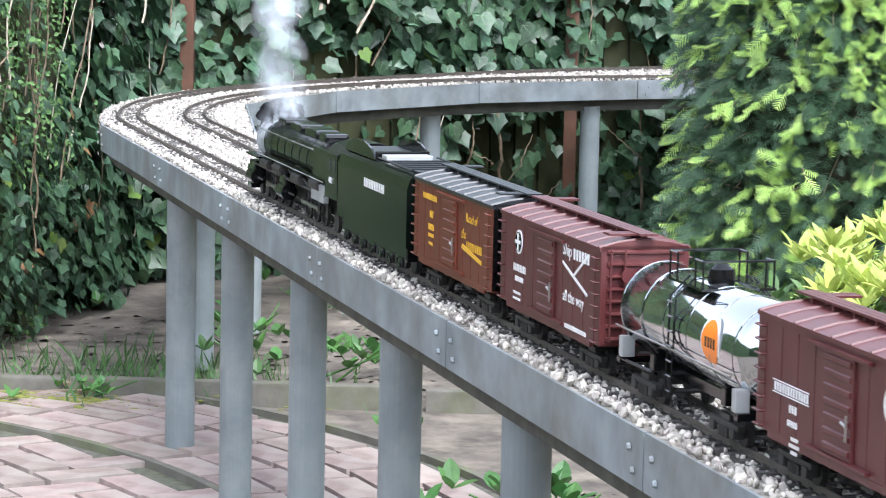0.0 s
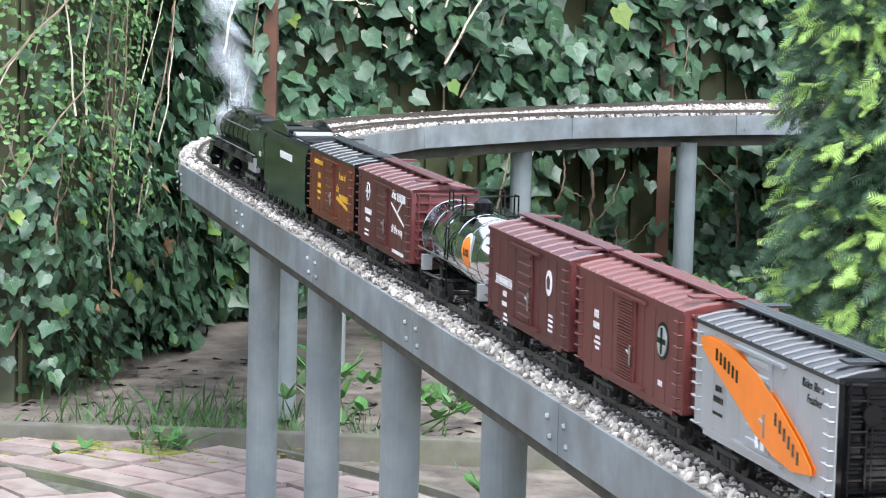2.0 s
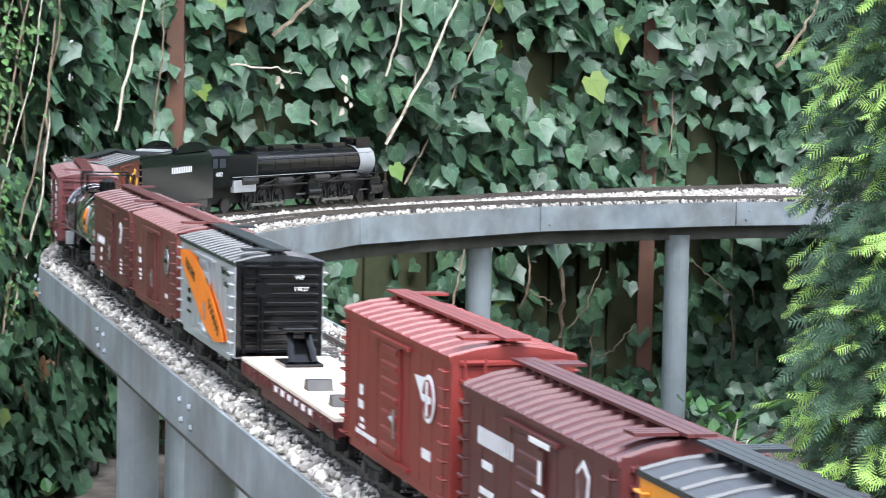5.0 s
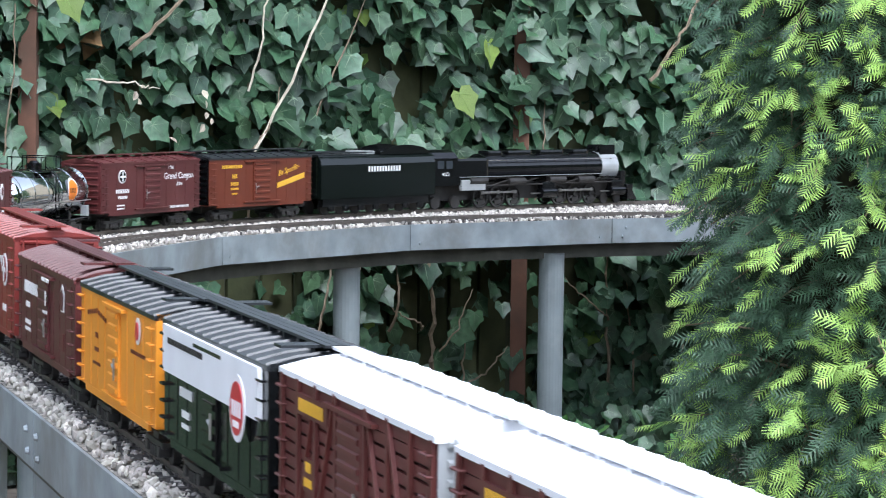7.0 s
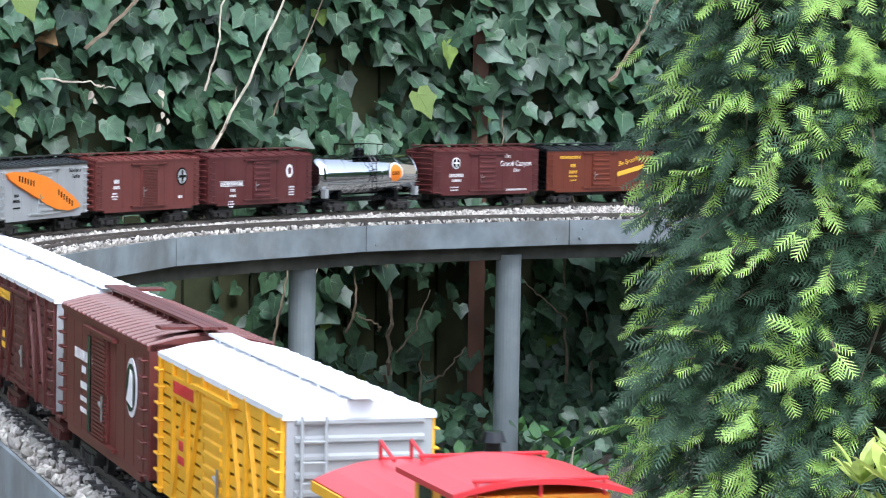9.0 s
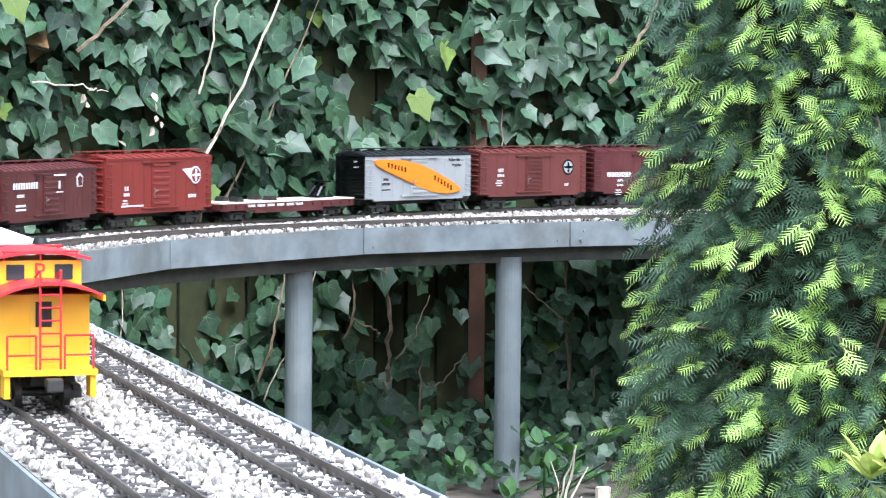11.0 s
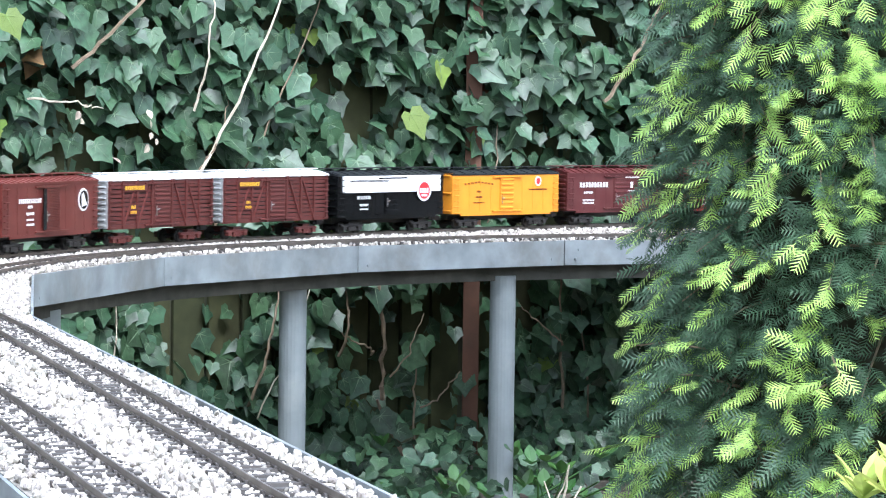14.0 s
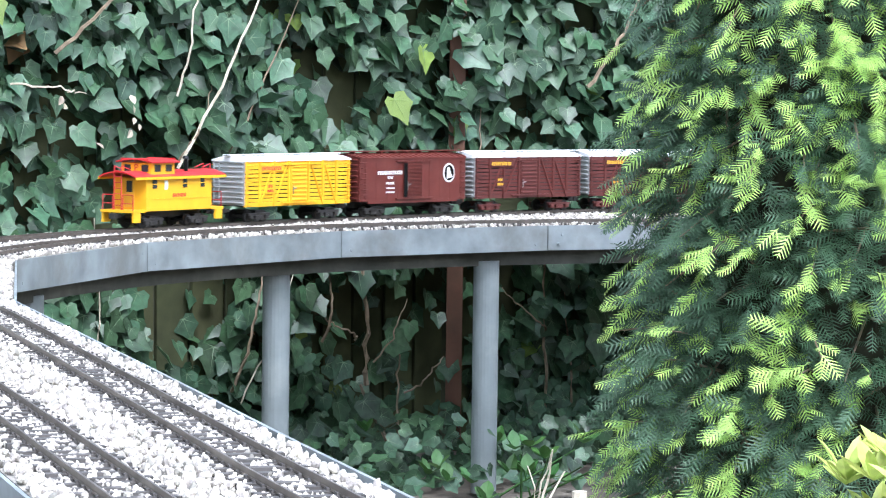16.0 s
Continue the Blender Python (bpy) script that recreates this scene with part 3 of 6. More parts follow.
def quad_sheet(parent, pts, side, y, material, name):
    bm = bmesh.new()
    f = bm.faces.new([bm.verts.new((x, side * y, z)) for x, z in pts])
    r = bmesh.ops.extrude_face_region(bm, geom=[f])
    bmesh.ops.translate(bm, vec=(0, side * 0.0007, 0), verts=[v for v in r["geom"] if isinstance(v, bmesh.types.BMVert)])
    bmesh.ops.recalc_face_normals(bm, faces=bm.faces)
    return part(name, bm, material, parent)


YS = CW / 2 + 0.0006


# 1: warm brown car with black roof and ends
c = boxcar("brown model boxcar with black roof and yellow lettering", M_BOXUP, M_BLACKROOF, M_BLACK)
for side in (-1, 1):
    f = -side
    bars(c, [(f * -0.11, 0.125, 0.075, 0.0075)], side, YS, M_GOLD)
    bars(c, [(f * -0.1, 0.103, 0.02, 0.009), (f * -0.1, 0.086, 0.03, 0.008), (f * -0.1, 0.075, 0.03, 0.005), (f * -0.1, 0.064, 0.022, 0.004)], side, YS, M_GOLD)
lettering(c, "Road of", 0.017, -0.1, YS, 0.112, 1, M_GOLD)
lettering(c, "the", 0.018, -0.062, YS, 0.09, 1, M_GOLD, 0.3)
quad_sheet(c, [(-0.055, 0.077), (-0.15, 0.066), (-0.15, 0.071), (-0.06, 0.083)], 1, YS, M_GOLD, "lettering_bar")
bars(c, [(-0.112, 0.083, 0.075, 0.01)], 1, YS, M_GOLD)
lettering(c, "Be Specific-", 0.018, 0.105, -YS, 0.108, -1, M_GOLD, 0.35, turn=12)
quad_sheet(c, [(0.06, 0.072), (0.165, 0.094), (0.165, 0.106), (0.06, 0.084)], -1, YS, M_GOLD, "lettering_bar")
CAR_UP = c
# 2: oxide brown car with round cross emblem
c = boxcar("dark oxide brown model boxcar with white lettering and round emblem", M_BOXRED, M_BOXRED, M_BOXRED)
for side in (-1, 1):
    f = -side
    round_emblem(c, f * -0.115, 0.115, 0.0145, side, M_LETTER, M_BLACK, M_LETTER)
    bars(c, [(f * -0.112, 0.084, 0.052, 0.0085), (f * -0.112, 0.071, 0.035, 0.006), (f * -0.12, 0.054, 0.03, 0.003), (f * -0.12, 0.047, 0.03, 0.003)], side, YS, M_LETTER)
    bars(c, [(f * 0.11, 0.044, 0.08, 0.005)], side, YS, M_LETTER)
lettering(c, "Ship", 0.02, -0.075, YS, 0.122, 1, M_LETTER)
bars(c, [(-0.125, 0.127, 0.06, 0.012)], 1, YS, M_LETTER)
lettering(c, "all the way", 0.018, -0.1, YS, 0.071, 1, M_LETTER)
quad_sheet(c, [(-0.06, 0.112), (-0.1, 0.1), (-0.15, 0.128), (-0.148, 0.131), (-0.1, 0.104), (-0.06, 0.115)], 1, YS, M_LETTER, "map_line")
quad_sheet(c, [(-0.1, 0.1), (-0.15, 0.086), (-0.152, 0.089), (-0.1, 0.104)], 1, YS, M_LETTER, "map_line")
lettering(c, "The", 0.015, 0.075, -YS, 0.126, -1, M_LETTER)
lettering(c, "Grand Canyon", 0.02, 0.108, -YS, 0.105, -1, M_LETTER)
lettering(c, "Line", 0.014, 0.11, -YS, 0.09, -1, M_LETTER, 0.3)
CAR_SF = c


# 3: chrome tank car
def tank_car():
    car = thing("tank_car", "polished chrome model tank car with orange round emblem and black frame", "tank car", "cars of the model train")
    L, r, zc = 0.34, 0.0485, 0.0905
    bm = bmesh.new()
    prof = [(-L / 2 - 0.02, 0.0), (-L / 2 - 0.0185, r * 0.45), (-L / 2 - 0.013, r * 0.75), (-L / 2 - 0.005, r * 0.93), (-L / 2 + 0.004, r)]
    prof = prof + [(-x, q) for x, q in reversed(prof)]
    seg = 40
    rings = []
    for x, q in prof:
        rings.append([bm.verts.new((x, max(q, 0.0004) * math.cos(k * 2 * math.pi / seg), zc + max(q, 0.0004) * math.sin(k * 2 * math.pi / seg))) for k in range(seg)])
    for a, b in zip(rings, rings[1:]):
        for k in range(seg):
            bm.faces.new((a[k], a[(k + 1) % seg], b[(k + 1) % seg], b[k]))
    bmesh.ops.recalc_face_normals(bm, faces=bm.faces)
    part("tank", bm, M_CHROME, car, "polished chrome tank", smooth=True)
    for x in (-L / 2 + 0.006, -0.1, -0.034, 0.034, 0.1, L / 2 - 0.006):
        bm = bmesh.new()
        rod(bm, (x - 0.001, 0, zc), (x + 0.001, 0, zc), r + 0.0007, seg=40)
        part("band", bm, M_CHROME, car)
    for side in (-1, 1):
        for q, m, dz in ((0.026, M_WHITE, 0.0), (0.022, M_ORANGE, 0.0008)):
            bm = bmesh.new()
            n = 12
            ox = 0.085 if side < 0 else -0.105
            g = [[bm.verts.new((ox + q * u, side * math.sqrt(max(r * r - (q * v) ** 2, 0)) * 1.0 + side * (0.0008 + dz), zc + 0.004 + q * v)) for u, v in ((rr / 4 * math.cos(k * 2 * math.pi / 24), rr / 4 * math.sin(k * 2 * math.pi / 24)) for k in range(24))] for rr in range(1, 5)]
            for a, b in zip(g, g[1:]):
                for k in range(24):
                    bm.faces.new((a[k], a[(k + 1) % 24], b[(k + 1) % 24], b[k]))
            bm.faces.new(g[0])
            part("emblem", bm, m, car)
        bars(car, [((0.085 if side < 0 else -0.105), zc + 0.004, 0.03, 0.01)], side, r + 0.0012, M_BLACK)
    bm = bmesh.new()
    box(bm, -L / 2 - 0.01, L / 2 + 0.01, -0.011, 0.011, 0.026, 0.038, 0.001)
    for e in (-1, 1):
        box(bm, e * (L / 2 + 0.004) - 0.005, e * (L / 2 + 0.004) + 0.005, -0.047, 0.047, 0.031, 0.038)
        box(bm, e * 0.105 - 0.007, e * 0.105 + 0.007, -0.034, 0.034, 0.033, 0.052, 0.002)
        for s in (-1, 1):
            rod(bm, (e * (L / 2 + 0.004), s * 0.046, 0.036), (e * 0.1, s * 0.03, 0.03), 0.0018, seg=5)
    part("frame", bm, M_BLACK, car)
    for e in (-1, 1):
        for s in (-1, 1):
            bm = bmesh.new()
            box(bm, e * (L / 2 - 0.002) - 0.006, e * (L / 2 - 0.002) + 0.006, s * 0.04 - 0.007, s * 0.04 + 0.007, 0.038, 0.06, 0.001)
            part("step_bracket", bm, M_SILVER, car)
    for s in (-1, 1):
        bm = bmesh.new()
        rod(bm, (-L / 2, s * 0.052, 0.072), (L / 2, s * 0.052, 0.072), 0.0012, seg=6)
        part("handrail", bm, M_STEEL, car)
        bm = bmesh.new()
        for k in range(7):
            z = 0.03 + k * 0.015
            rod(bm, (-0.008, s * 0.053, z), (0.008, s * 0.053, z), 0.001, seg=5)
        for q in (-1, 1):
            rod(bm, (q * 0.008, s * 0.053, 0.026), (q * 0.008, s * 0.05, 0.125), 0.0011, seg=5)
            rod(bm, (q * 0.008, s * 0.05, 0.125), (q * 0.008, s * 0.03, zc + r + 0.006), 0.0011, seg=5)
        part("ladder", bm, M_BLACK, car)
    bm = bmesh.new()
    rod(bm, (0, 0, zc + r - 0.006), (0, 0, zc + r + 0.013), 0.0135, seg=20)
    rod(bm, (0, 0, zc + r + 0.013), (0, 0, zc + r + 0.018), 0.0115, 0.006, seg=20)
    part("dome", bm, M_BLACK, car)
    bm = bmesh.new()
    for s in (-1, 1):
        box(bm, -0.05, 0.05, s * 0.03 - 0.009, s * 0.03 + 0.009, zc + r - 0.003, zc + r - 0.0005)
        for q in (-1, 1):
            rod(bm, (q * 0.048, s * 0.037, zc + r - 0.002), (q * 0.048, s * 0.037, zc + r + 0.026), 0.0012, seg=5)
            rod(bm, (q * 0.048, s * 0.037, zc + r + 0.026), (q * 0.026, s * 0.037, zc + r + 0.026), 0.0012, seg=5)
            rod(bm, (q * 0.026, s * 0.037, zc + r - 0.002), (q * 0.026, s * 0.037, zc + r + 0.026), 0.0012, seg=5)
    for q in (-1, 1):
        rod(bm, (q * 0.048, -0.037, zc + r + 0.026), (q * 0.048, 0.037, zc + r + 0.026), 0.0012, seg=5)
    part("platform_rail", bm, M_BLACK, car)
    for d in (-1, 1):
        bogie(car, d * 0.118, M_DARKSTEEL)
        coupler(car, d * (L / 2 + 0.012), d)
    return car


CAR_TANK = tank_car()
# 4
c = boxcar("oxide brown model boxcar with white round keystone emblem", M_BOXRED, M_BOXRED, M_BOXRED)
for side in (-1, 1):
    f = -side
    bars(c, [(f * -0.11, 0.083, 0.082, 0.008)], side, YS, M_LETTER)
    bm = bmesh.new()
    for z in (0.0885, 0.0775):
        a, b = sorted((side * YS, side * (YS + 0.0006)))
        box(bm, f * -0.11 - 0.042, f * -0.11 + 0.042, a, b, z - 0.0005, z + 0.0005)
    part("stripe", bm, M_LETTER, c)
    data_block(c, f * -0.105, 0.068, side, big=0.007)
    disc(c, f * 0.105, YS, 0.108, 0.0155, side, M_LETTER, sz=0.85)
    quad_sheet(c, [(f * 0.105 - 0.005, 0.101), (f * 0.105 + 0.005, 0.101), (f * 0.105 + 0.0065, 0.113), (f * 0.105, 0.117), (f * 0.105 - 0.0065, 0.113)], side, YS + 0.001, M_BOXRED, "keystone")
    bars(c, [(f * 0.115, 0.07 - k * 0.006, 0.02, 0.003) for k in range(4)], side, YS, M_LETTER)
CAR_PA = c
# 5
c = boxcar("light oxide model boxcar with louvred door and dark round emblem", M_BOXSP, M_BOXSP, M_BOXSP, fine=True, ribs=12, seam=0.0025)
for side in (-1, 1):
    f = -side
    data_block(c, f * -0.12, 0.1, side, big=0.009)
    round_emblem(c, f * 0.125, 0.105, 0.02, side, M_BLACK, M_SILVER, M_BLACK)
    bars(c, [(f * 0.12, 0.06, 0.016, 0.006)], side, YS, M_LETTER)
CAR_SP = c
# 6: silver car with orange feather
c = boxcar("silver model boxcar with orange feather, black ribbed ends and roof", M_SILVER, M_BLACKROOF, M_BLACK, ribs=14, end_ribs=10)
for side in (-1, 1):
    f = -side
    feather = [(-0.165, 0.131), (-0.14, 0.134), (-0.06, 0.131), (0.0, 0.12), (0.06, 0.1), (0.12, 0.075), (0.15, 0.058), (0.152, 0.052), (0.1, 0.046), (0.05, 0.051), (0.0, 0.063), (-0.06, 0.085), (-0.12, 0.105), (-0.158, 0.12)]
    quad_sheet(c, [(f * x, z) for x, z in feather], side, YS + 0.0042, M_ORANGE, "feather")
    quad_sheet(c, [(f * x, z) for x, z in feather], side, YS, M_ORANGE, "feather")
    for k, (x, z) in enumerate([(-0.085, 0.12), (0.085, 0.08)]):
        bars(c, [(f * (x - 0.03 + 0.012 * i), z - (0.2 if k == 0 else 0.42) * 0.012 * i + (0.006 if k else 0), 0.009, 0.012) for i in range(6)], side, YS + 0.005, M_BLACK)
    bars(c, [(f * -0.12, 0.085, 0.02, 0.006), (f * -0.12, 0.074, 0.03, 0.006), (f * -0.12, 0.06, 0.03, 0.003)], side, YS, M_BLACK)
lettering(c, "Rides like a", 0.012, -0.135, YS, 0.126, 1, M_BLACK, 0.2)
lettering(c, "Feather", 0.012, -0.14, YS, 0.113, 1, M_BLACK, 0.2)
lettering(c, "Rides like a", 0.012, 0.135, -YS, 0.126, -1, M_BLACK, 0.2)
lettering(c, "Feather", 0.012, 0.14, -YS, 0.113, -1, M_BLACK, 0.2)
lettering(c, "19527", 0.0068, -CL / 2 - 0.0055, -0.024, 0.1135, "end", M_LETTER)
lettering(c, "WP", 0.0068, -CL / 2 - 0.0055, -0.022, 0.1265, "end", M_LETTER)
bars(c, [(-0.01, 0.06, 0.03, 0.02)], 1, YS + 0.004, M_WHITE, "door_stencil")
CAR_WP = c


# 7: flat car
def flat_car():
    car = thing("flat_car", "empty model flat car with pale deck and black trailer hitch", "flat car", "cars of the model train")
    L, W = 0.49, 0.098
    n = 40
    for k in range(n):
        bm = bmesh.new()
        x = -L / 2 + L * k / n
        box(bm, x + 0.0003, x + L / n - 0.0003, -W / 2, W / 2, 0.042, 0.0455)
        part("deck_board", bm, M_DECK, car)
    for s in (-1, 1):
        bm = bmesh.new()
        a, b = sorted((s * W / 2, s * (W / 2 - 0.005)))
        v = box(bm, -L / 2, L / 2, a, b, 0.026, 0.0415)
        box(bm, -L / 2 + 0.12, L / 2 - 0.12, a, b, 0.019, 0.026)
        for k in range(14):
            x = -L / 2 + L * (k + 0.5) / 14
            a2, b2 = sorted((s * W / 2, s * (W / 2 + 0.003)))
            box(bm, x - 0.003, x + 0.003, a2, b2, 0.032, 0.04)
        part("side_sill", bm, M_BOXRED, car)
        bars(car, [(-0.05, 0.036, 0.2, 0.006)], s, W / 2 + 0.0004, M_LETTER)
    bm = bmesh.new()
    box(bm, -L / 2, L / 2, -0.02, 0.02, 0.024, 0.042)
    for e in (-1, 1):
        box(bm, e * (L / 2 - 0.004) - 0.004, e * (L / 2 - 0.004) + 0.004, -W / 2, W / 2, 0.028, 0.042)
    part("underframe", bm, M_BOXRED, car)
    bm = bmesh.new()
    x = L / 2 - 0.075
    box(bm, x - 0.03, x + 0.03, -0.021, 0.021, 0.0455, 0.049, 0.001)
    for s in (-1, 1):
        rod(bm, (x - 0.022, s * 0.013, 0.049), (x + 0.008, s * 0.009, 0.081), 0.004, seg=6)
    vs = box(bm, x - 0.02, x + 0.016, -0.012, 0.012, 0.06, 0.063)
    bmesh.ops.rotate(bm, cent=(x, 0, 0.06), matrix=Matrix.Rotation(radians(-38), 3, "Y"), verts=vs)
    box(bm, x - 0.006, x + 0.026, -0.019, 0.019, 0.081, 0.085, 0.001)
    part("trailer_hitch", bm, M_BLACK, car, "black trailer hitch")
    for xx, yy in ((-0.04, 0.022), (-0.04, -0.022), (-0.16, 0.022), (-0.16, -0.022)):
        bm = bmesh.new()
        vs = box(bm, xx - 0.012, xx + 0.012, yy - 0.013, yy + 0.013, 0.0455, 0.056)
        for v in vs:
            if v.co.z > 0.05:
                v.co.x = xx + (v.co.x - xx) * 0.45
        part("wheel_chock", bm, M_DARKSTEEL, car)
    for d in (-1, 1):
        bogie(car, d * (L / 2 - 0.075), M_DARKSTEEL)
        coupler(car, d * L / 2, d)
    return car


CAR_FLAT = flat_car()
# 8
c = boxcar("tall bright oxide red model boxcar with white winged emblem", M_BOXBRIGHT, M_BOXBRIGHT, M_BOXBRIGHT, ze=ZE + 0.008, ribs=12)
for side in (-1, 1):
    f = -side
    data_block(c, f * -0.12, 0.088, side, big=0.009, w=0.03)
    quad_sheet(c, [(f * 0.08, 0.126), (f * 0.13, 0.128), (f * 0.13, 0.098), (f * 0.11, 0.104), (f * 0.095, 0.116)], side, YS, M_LETTER, "wing")
    round_emblem(c, f * 0.13, 0.112, 0.0195, side, M_LETTER, M_BOXBRIGHT, M_LETTER, y=YS + 0.0008)
    bars(c, [(f * 0.12, 0.066, 0.03, 0.008), (f * -0.1, 0.05, 0.08, 0.004)], side, YS, M_LETTER)
CAR_WM = c
# 9
c = boxcar("low dark brown model boxcar with white lettering and keystone", M_BOXRED, M_BOXRED, M_BOXRED, ze=ZE - 0.008, rise=0.012, ribs=16, seam=0.0025)
for side in (-1, 1):
    f = -side
    bars(c, [(f * -0.1, 0.106, 0.1, 0.013)], side, YS, M_LETTER)
    bars(c, [(f * -0.12, 0.086, 0.03, 0.006), (f * -0.12, 0.066, 0.04, 0.005), (f * -0.12, 0.058, 0.04, 0.004)], side, YS, M_LETTER)
    bars(c, [(f * 0.03, 0.125, 0.05, 0.004), (f * 0.03, 0.105, 0.012, 0.016), (f * 0.03, 0.09, 0.03, 0.003)], side, YS + 0.0045, M_LETTER)
    bm = bmesh.new()
    quad_sheet(c, [(f * 0.12 - 0.011, 0.098), (f * 0.12 + 0.011, 0.098), (f * 0.12 + 0.014, 0.118), (f * 0.12, 0.127), (f * 0.12 - 0.014, 0.118)], side, YS, M_LETTER, "keystone")
    quad_sheet(c, [(f * 0.12 - 0.007, 0.1), (f * 0.12 + 0.007, 0.1), (f * 0.12 + 0.01, 0.116), (f * 0.12, 0.122), (f * 0.12 - 0.01, 0.116)], side, YS + 0.001, M_BOXRED, "keystone")
    bars(c, [(f * 0.12, 0.066, 0.018, 0.018)], side, YS, M_BOXSP)
    bm.free()
CAR_P9 = c
# 10
c = boxcar("orange-yellow model refrigerator car with black roof", M_REEFER, M_BLACKROOF, M_REEFER, ze=ZE - 0.006, walk_mat=M_BLACKROOF, ribs=10, door_w=0.05, fine=False, end_ribs=3)
for side in (-1, 1):
    f = -side
    bars(c, [(f * -0.1 + 0.012 * k * f, 0.114 + 0.004 * (1 - abs(k) / 3), 0.009, 0.0045) for k in range(-4, 5)], side, YS, M_BOXUP)
    bars(c, [(f * -0.1, 0.094, 0.016, 0.005), (f * -0.1, 0.08, 0.024, 0.004), (f * -0.1, 0.066, 0.04, 0.003)], side, YS, M_BOXUP)
    disc(c, f * 0.115, YS, 0.118, 0.0125, side, M_LETTER, sz=0.85)
    disc(c, f * 0.115, YS + 0.001, 0.118, 0.0085, side, M_REDPAINT, sz=0.8)
    bars(c, [(f * 0.115, 0.097, 0.07, 0.0035)], side, YS, M_BOXUP)
CAR_NP = c
# 11
c = boxcar("black and white model refrigerator car with red round emblem", M_BLACK, M_BLACKROOF, M_BLACK, ze=ZE - 0.004, ribs=12, door_w=0.05, door_mat=M_BLACK, end_ribs=6)
for side in (-1, 1):
    f = -side
    a, b = sorted((side * YS, side * (YS + 0.0042)))
    bm = bmesh.new()
    box(bm, -0.178, 0.178, a, b, 0.098, 0.138)
    part("white_band", bm, M_WHITE, c)
    round_emblem(c, f * 0.115, 0.1, 0.026, side, M_WHITE, M_REDPAINT, None, y=YS + 0.0044)
    bars(c, [(f * 0.115, 0.1, 0.034, 0.012), (f * 0.115, 0.088, 0.022, 0.005)], side, YS + 0.006, M_WHITE)
    bars(c, [(f * -0.085, 0.126, 0.14, 0.005)], side, YS + 0.0046, M_DARKSTEEL)
    bars(c, [(f * -0.1, 0.086, 0.05, 0.008), (f * -0.1, 0.068, 0.03, 0.006), (f * -0.1, 0.058, 0.03, 0.004)], side, YS, M_LETTER)
CAR_IC = c


# 12, 13, 15: slatted stock cars
def stock_car(label, paint, trim, letter):
    car = thing("stock_car", label, "stock car", "cars of the model train")
    L, W, ze = CL, CW, ZE
    bm = bmesh.new()
    box(bm, -L / 2 + 0.002, L / 2 - 0.002, -W / 2 + 0.006, W / 2 - 0.006, ZS + 0.004, ze - 0.004)
    part("inner_wall", bm, M_DARKSTEEL, car)
    for side in (-1, 1):
        a, b = sorted((side * (W / 2 - 0.004), side * (W / 2 - 0.001)))
        for k in range(11):
            z = ZS + 0.008 + (ze - ZS - 0.016) * k / 10
            bm = bmesh.new()
            hh = 0.0036 if k not in (0, 10) else 0.005
            box(bm, -L / 2 + 0.001, L / 2 - 0.001, a, b, z - hh, z + hh)
            part("slat", bm, paint, car)
        a, b = sorted((side * (W / 2 - 0.001), side * (W / 2 + 0.002)))
        for x in (-0.187, -0.14, -0.09, -0.036, 0.036, 0.09, 0.14, 0.187):
            bm = bmesh.new()
            box(bm, x - 0.003, x + 0.003, a, b, ZS + 0.003, ze - 0.003)
            part("side_post", bm, paint, car)
        for x0, x1 in ((-0.14, -0.09), (0.14, 0.09), (-0.09, -0.04), (0.09, 0.04)):
            bm = bmesh.new()
            vs = box(bm, -0.0016, 0.0016, a, b, 0, 0.104)
            for v in vs:
                v.co.x += x0 + (x1 - x0) * v.co.z / 0.104
                v.co.z += ZS + 0.005
            part("brace", bm, M_BOXSP if paint is M_STOCK else paint, car)
        bm = bmesh.new()
        f = -side
        box(bm, f * -0.1 - 0.045, f * -0.1 + 0.045, a, b, 0.118, 0.133)
        box(bm, f * -0.105 - 0.013, f * -0.105 + 0.013, a, b, 0.066, 0.09)
        part("name_board", bm, paint, car)
        bars(car, [(f * -0.1, 0.1255, 0.07, 0.009), (f * -0.105, 0.084, 0.016, 0.007), (f * -0.105, 0.073, 0.022, 0.006)], side, W / 2 + 0.0022, letter)
        door(car, 0, W / 2 - 0.001, side, 0.06, ZS + 0.012, ze - 0.012, paint, 9)
        for e in (-1, 1):
            ladder(car, e * (L / 2 - 0.012), side * (W / 2 + 0.0045), ZS + 0.008, ze - 0.012, "x", paint)
    # silver roof drawn white; the bright sky on it is put into the colour
    roof(car, L, W, ze, 0.009, M_WHITE, M_WHITE, 12, seam=0.0008, walk_w=0.017, raised=0.0015, lateral=False)
    for d in (-1, 1):
        ribbed_end(car, d * (L / 2 - 0.001), d, W, ZS + 0.006, ze - 0.003, trim, 9, 0.009)
        coupler(car, d * L / 2, d)
        bogie(car, d * (L / 2 - 0.066), M_DARKSTEEL if paint is not M_STOCK else M_STOCK)
        ladder(car, d * (L / 2 + 0.006), -d * 0.032, ZS + 0.012, ze - 0.004, "y", trim)
    return car


CAR_ST = stock_car("brown slatted model stock car with silver roof and ends", M_STOCK, M_SILVER, M_GOLD)
CAR_ST2 = copy_thing(CAR_ST, Matrix.Identity(4))
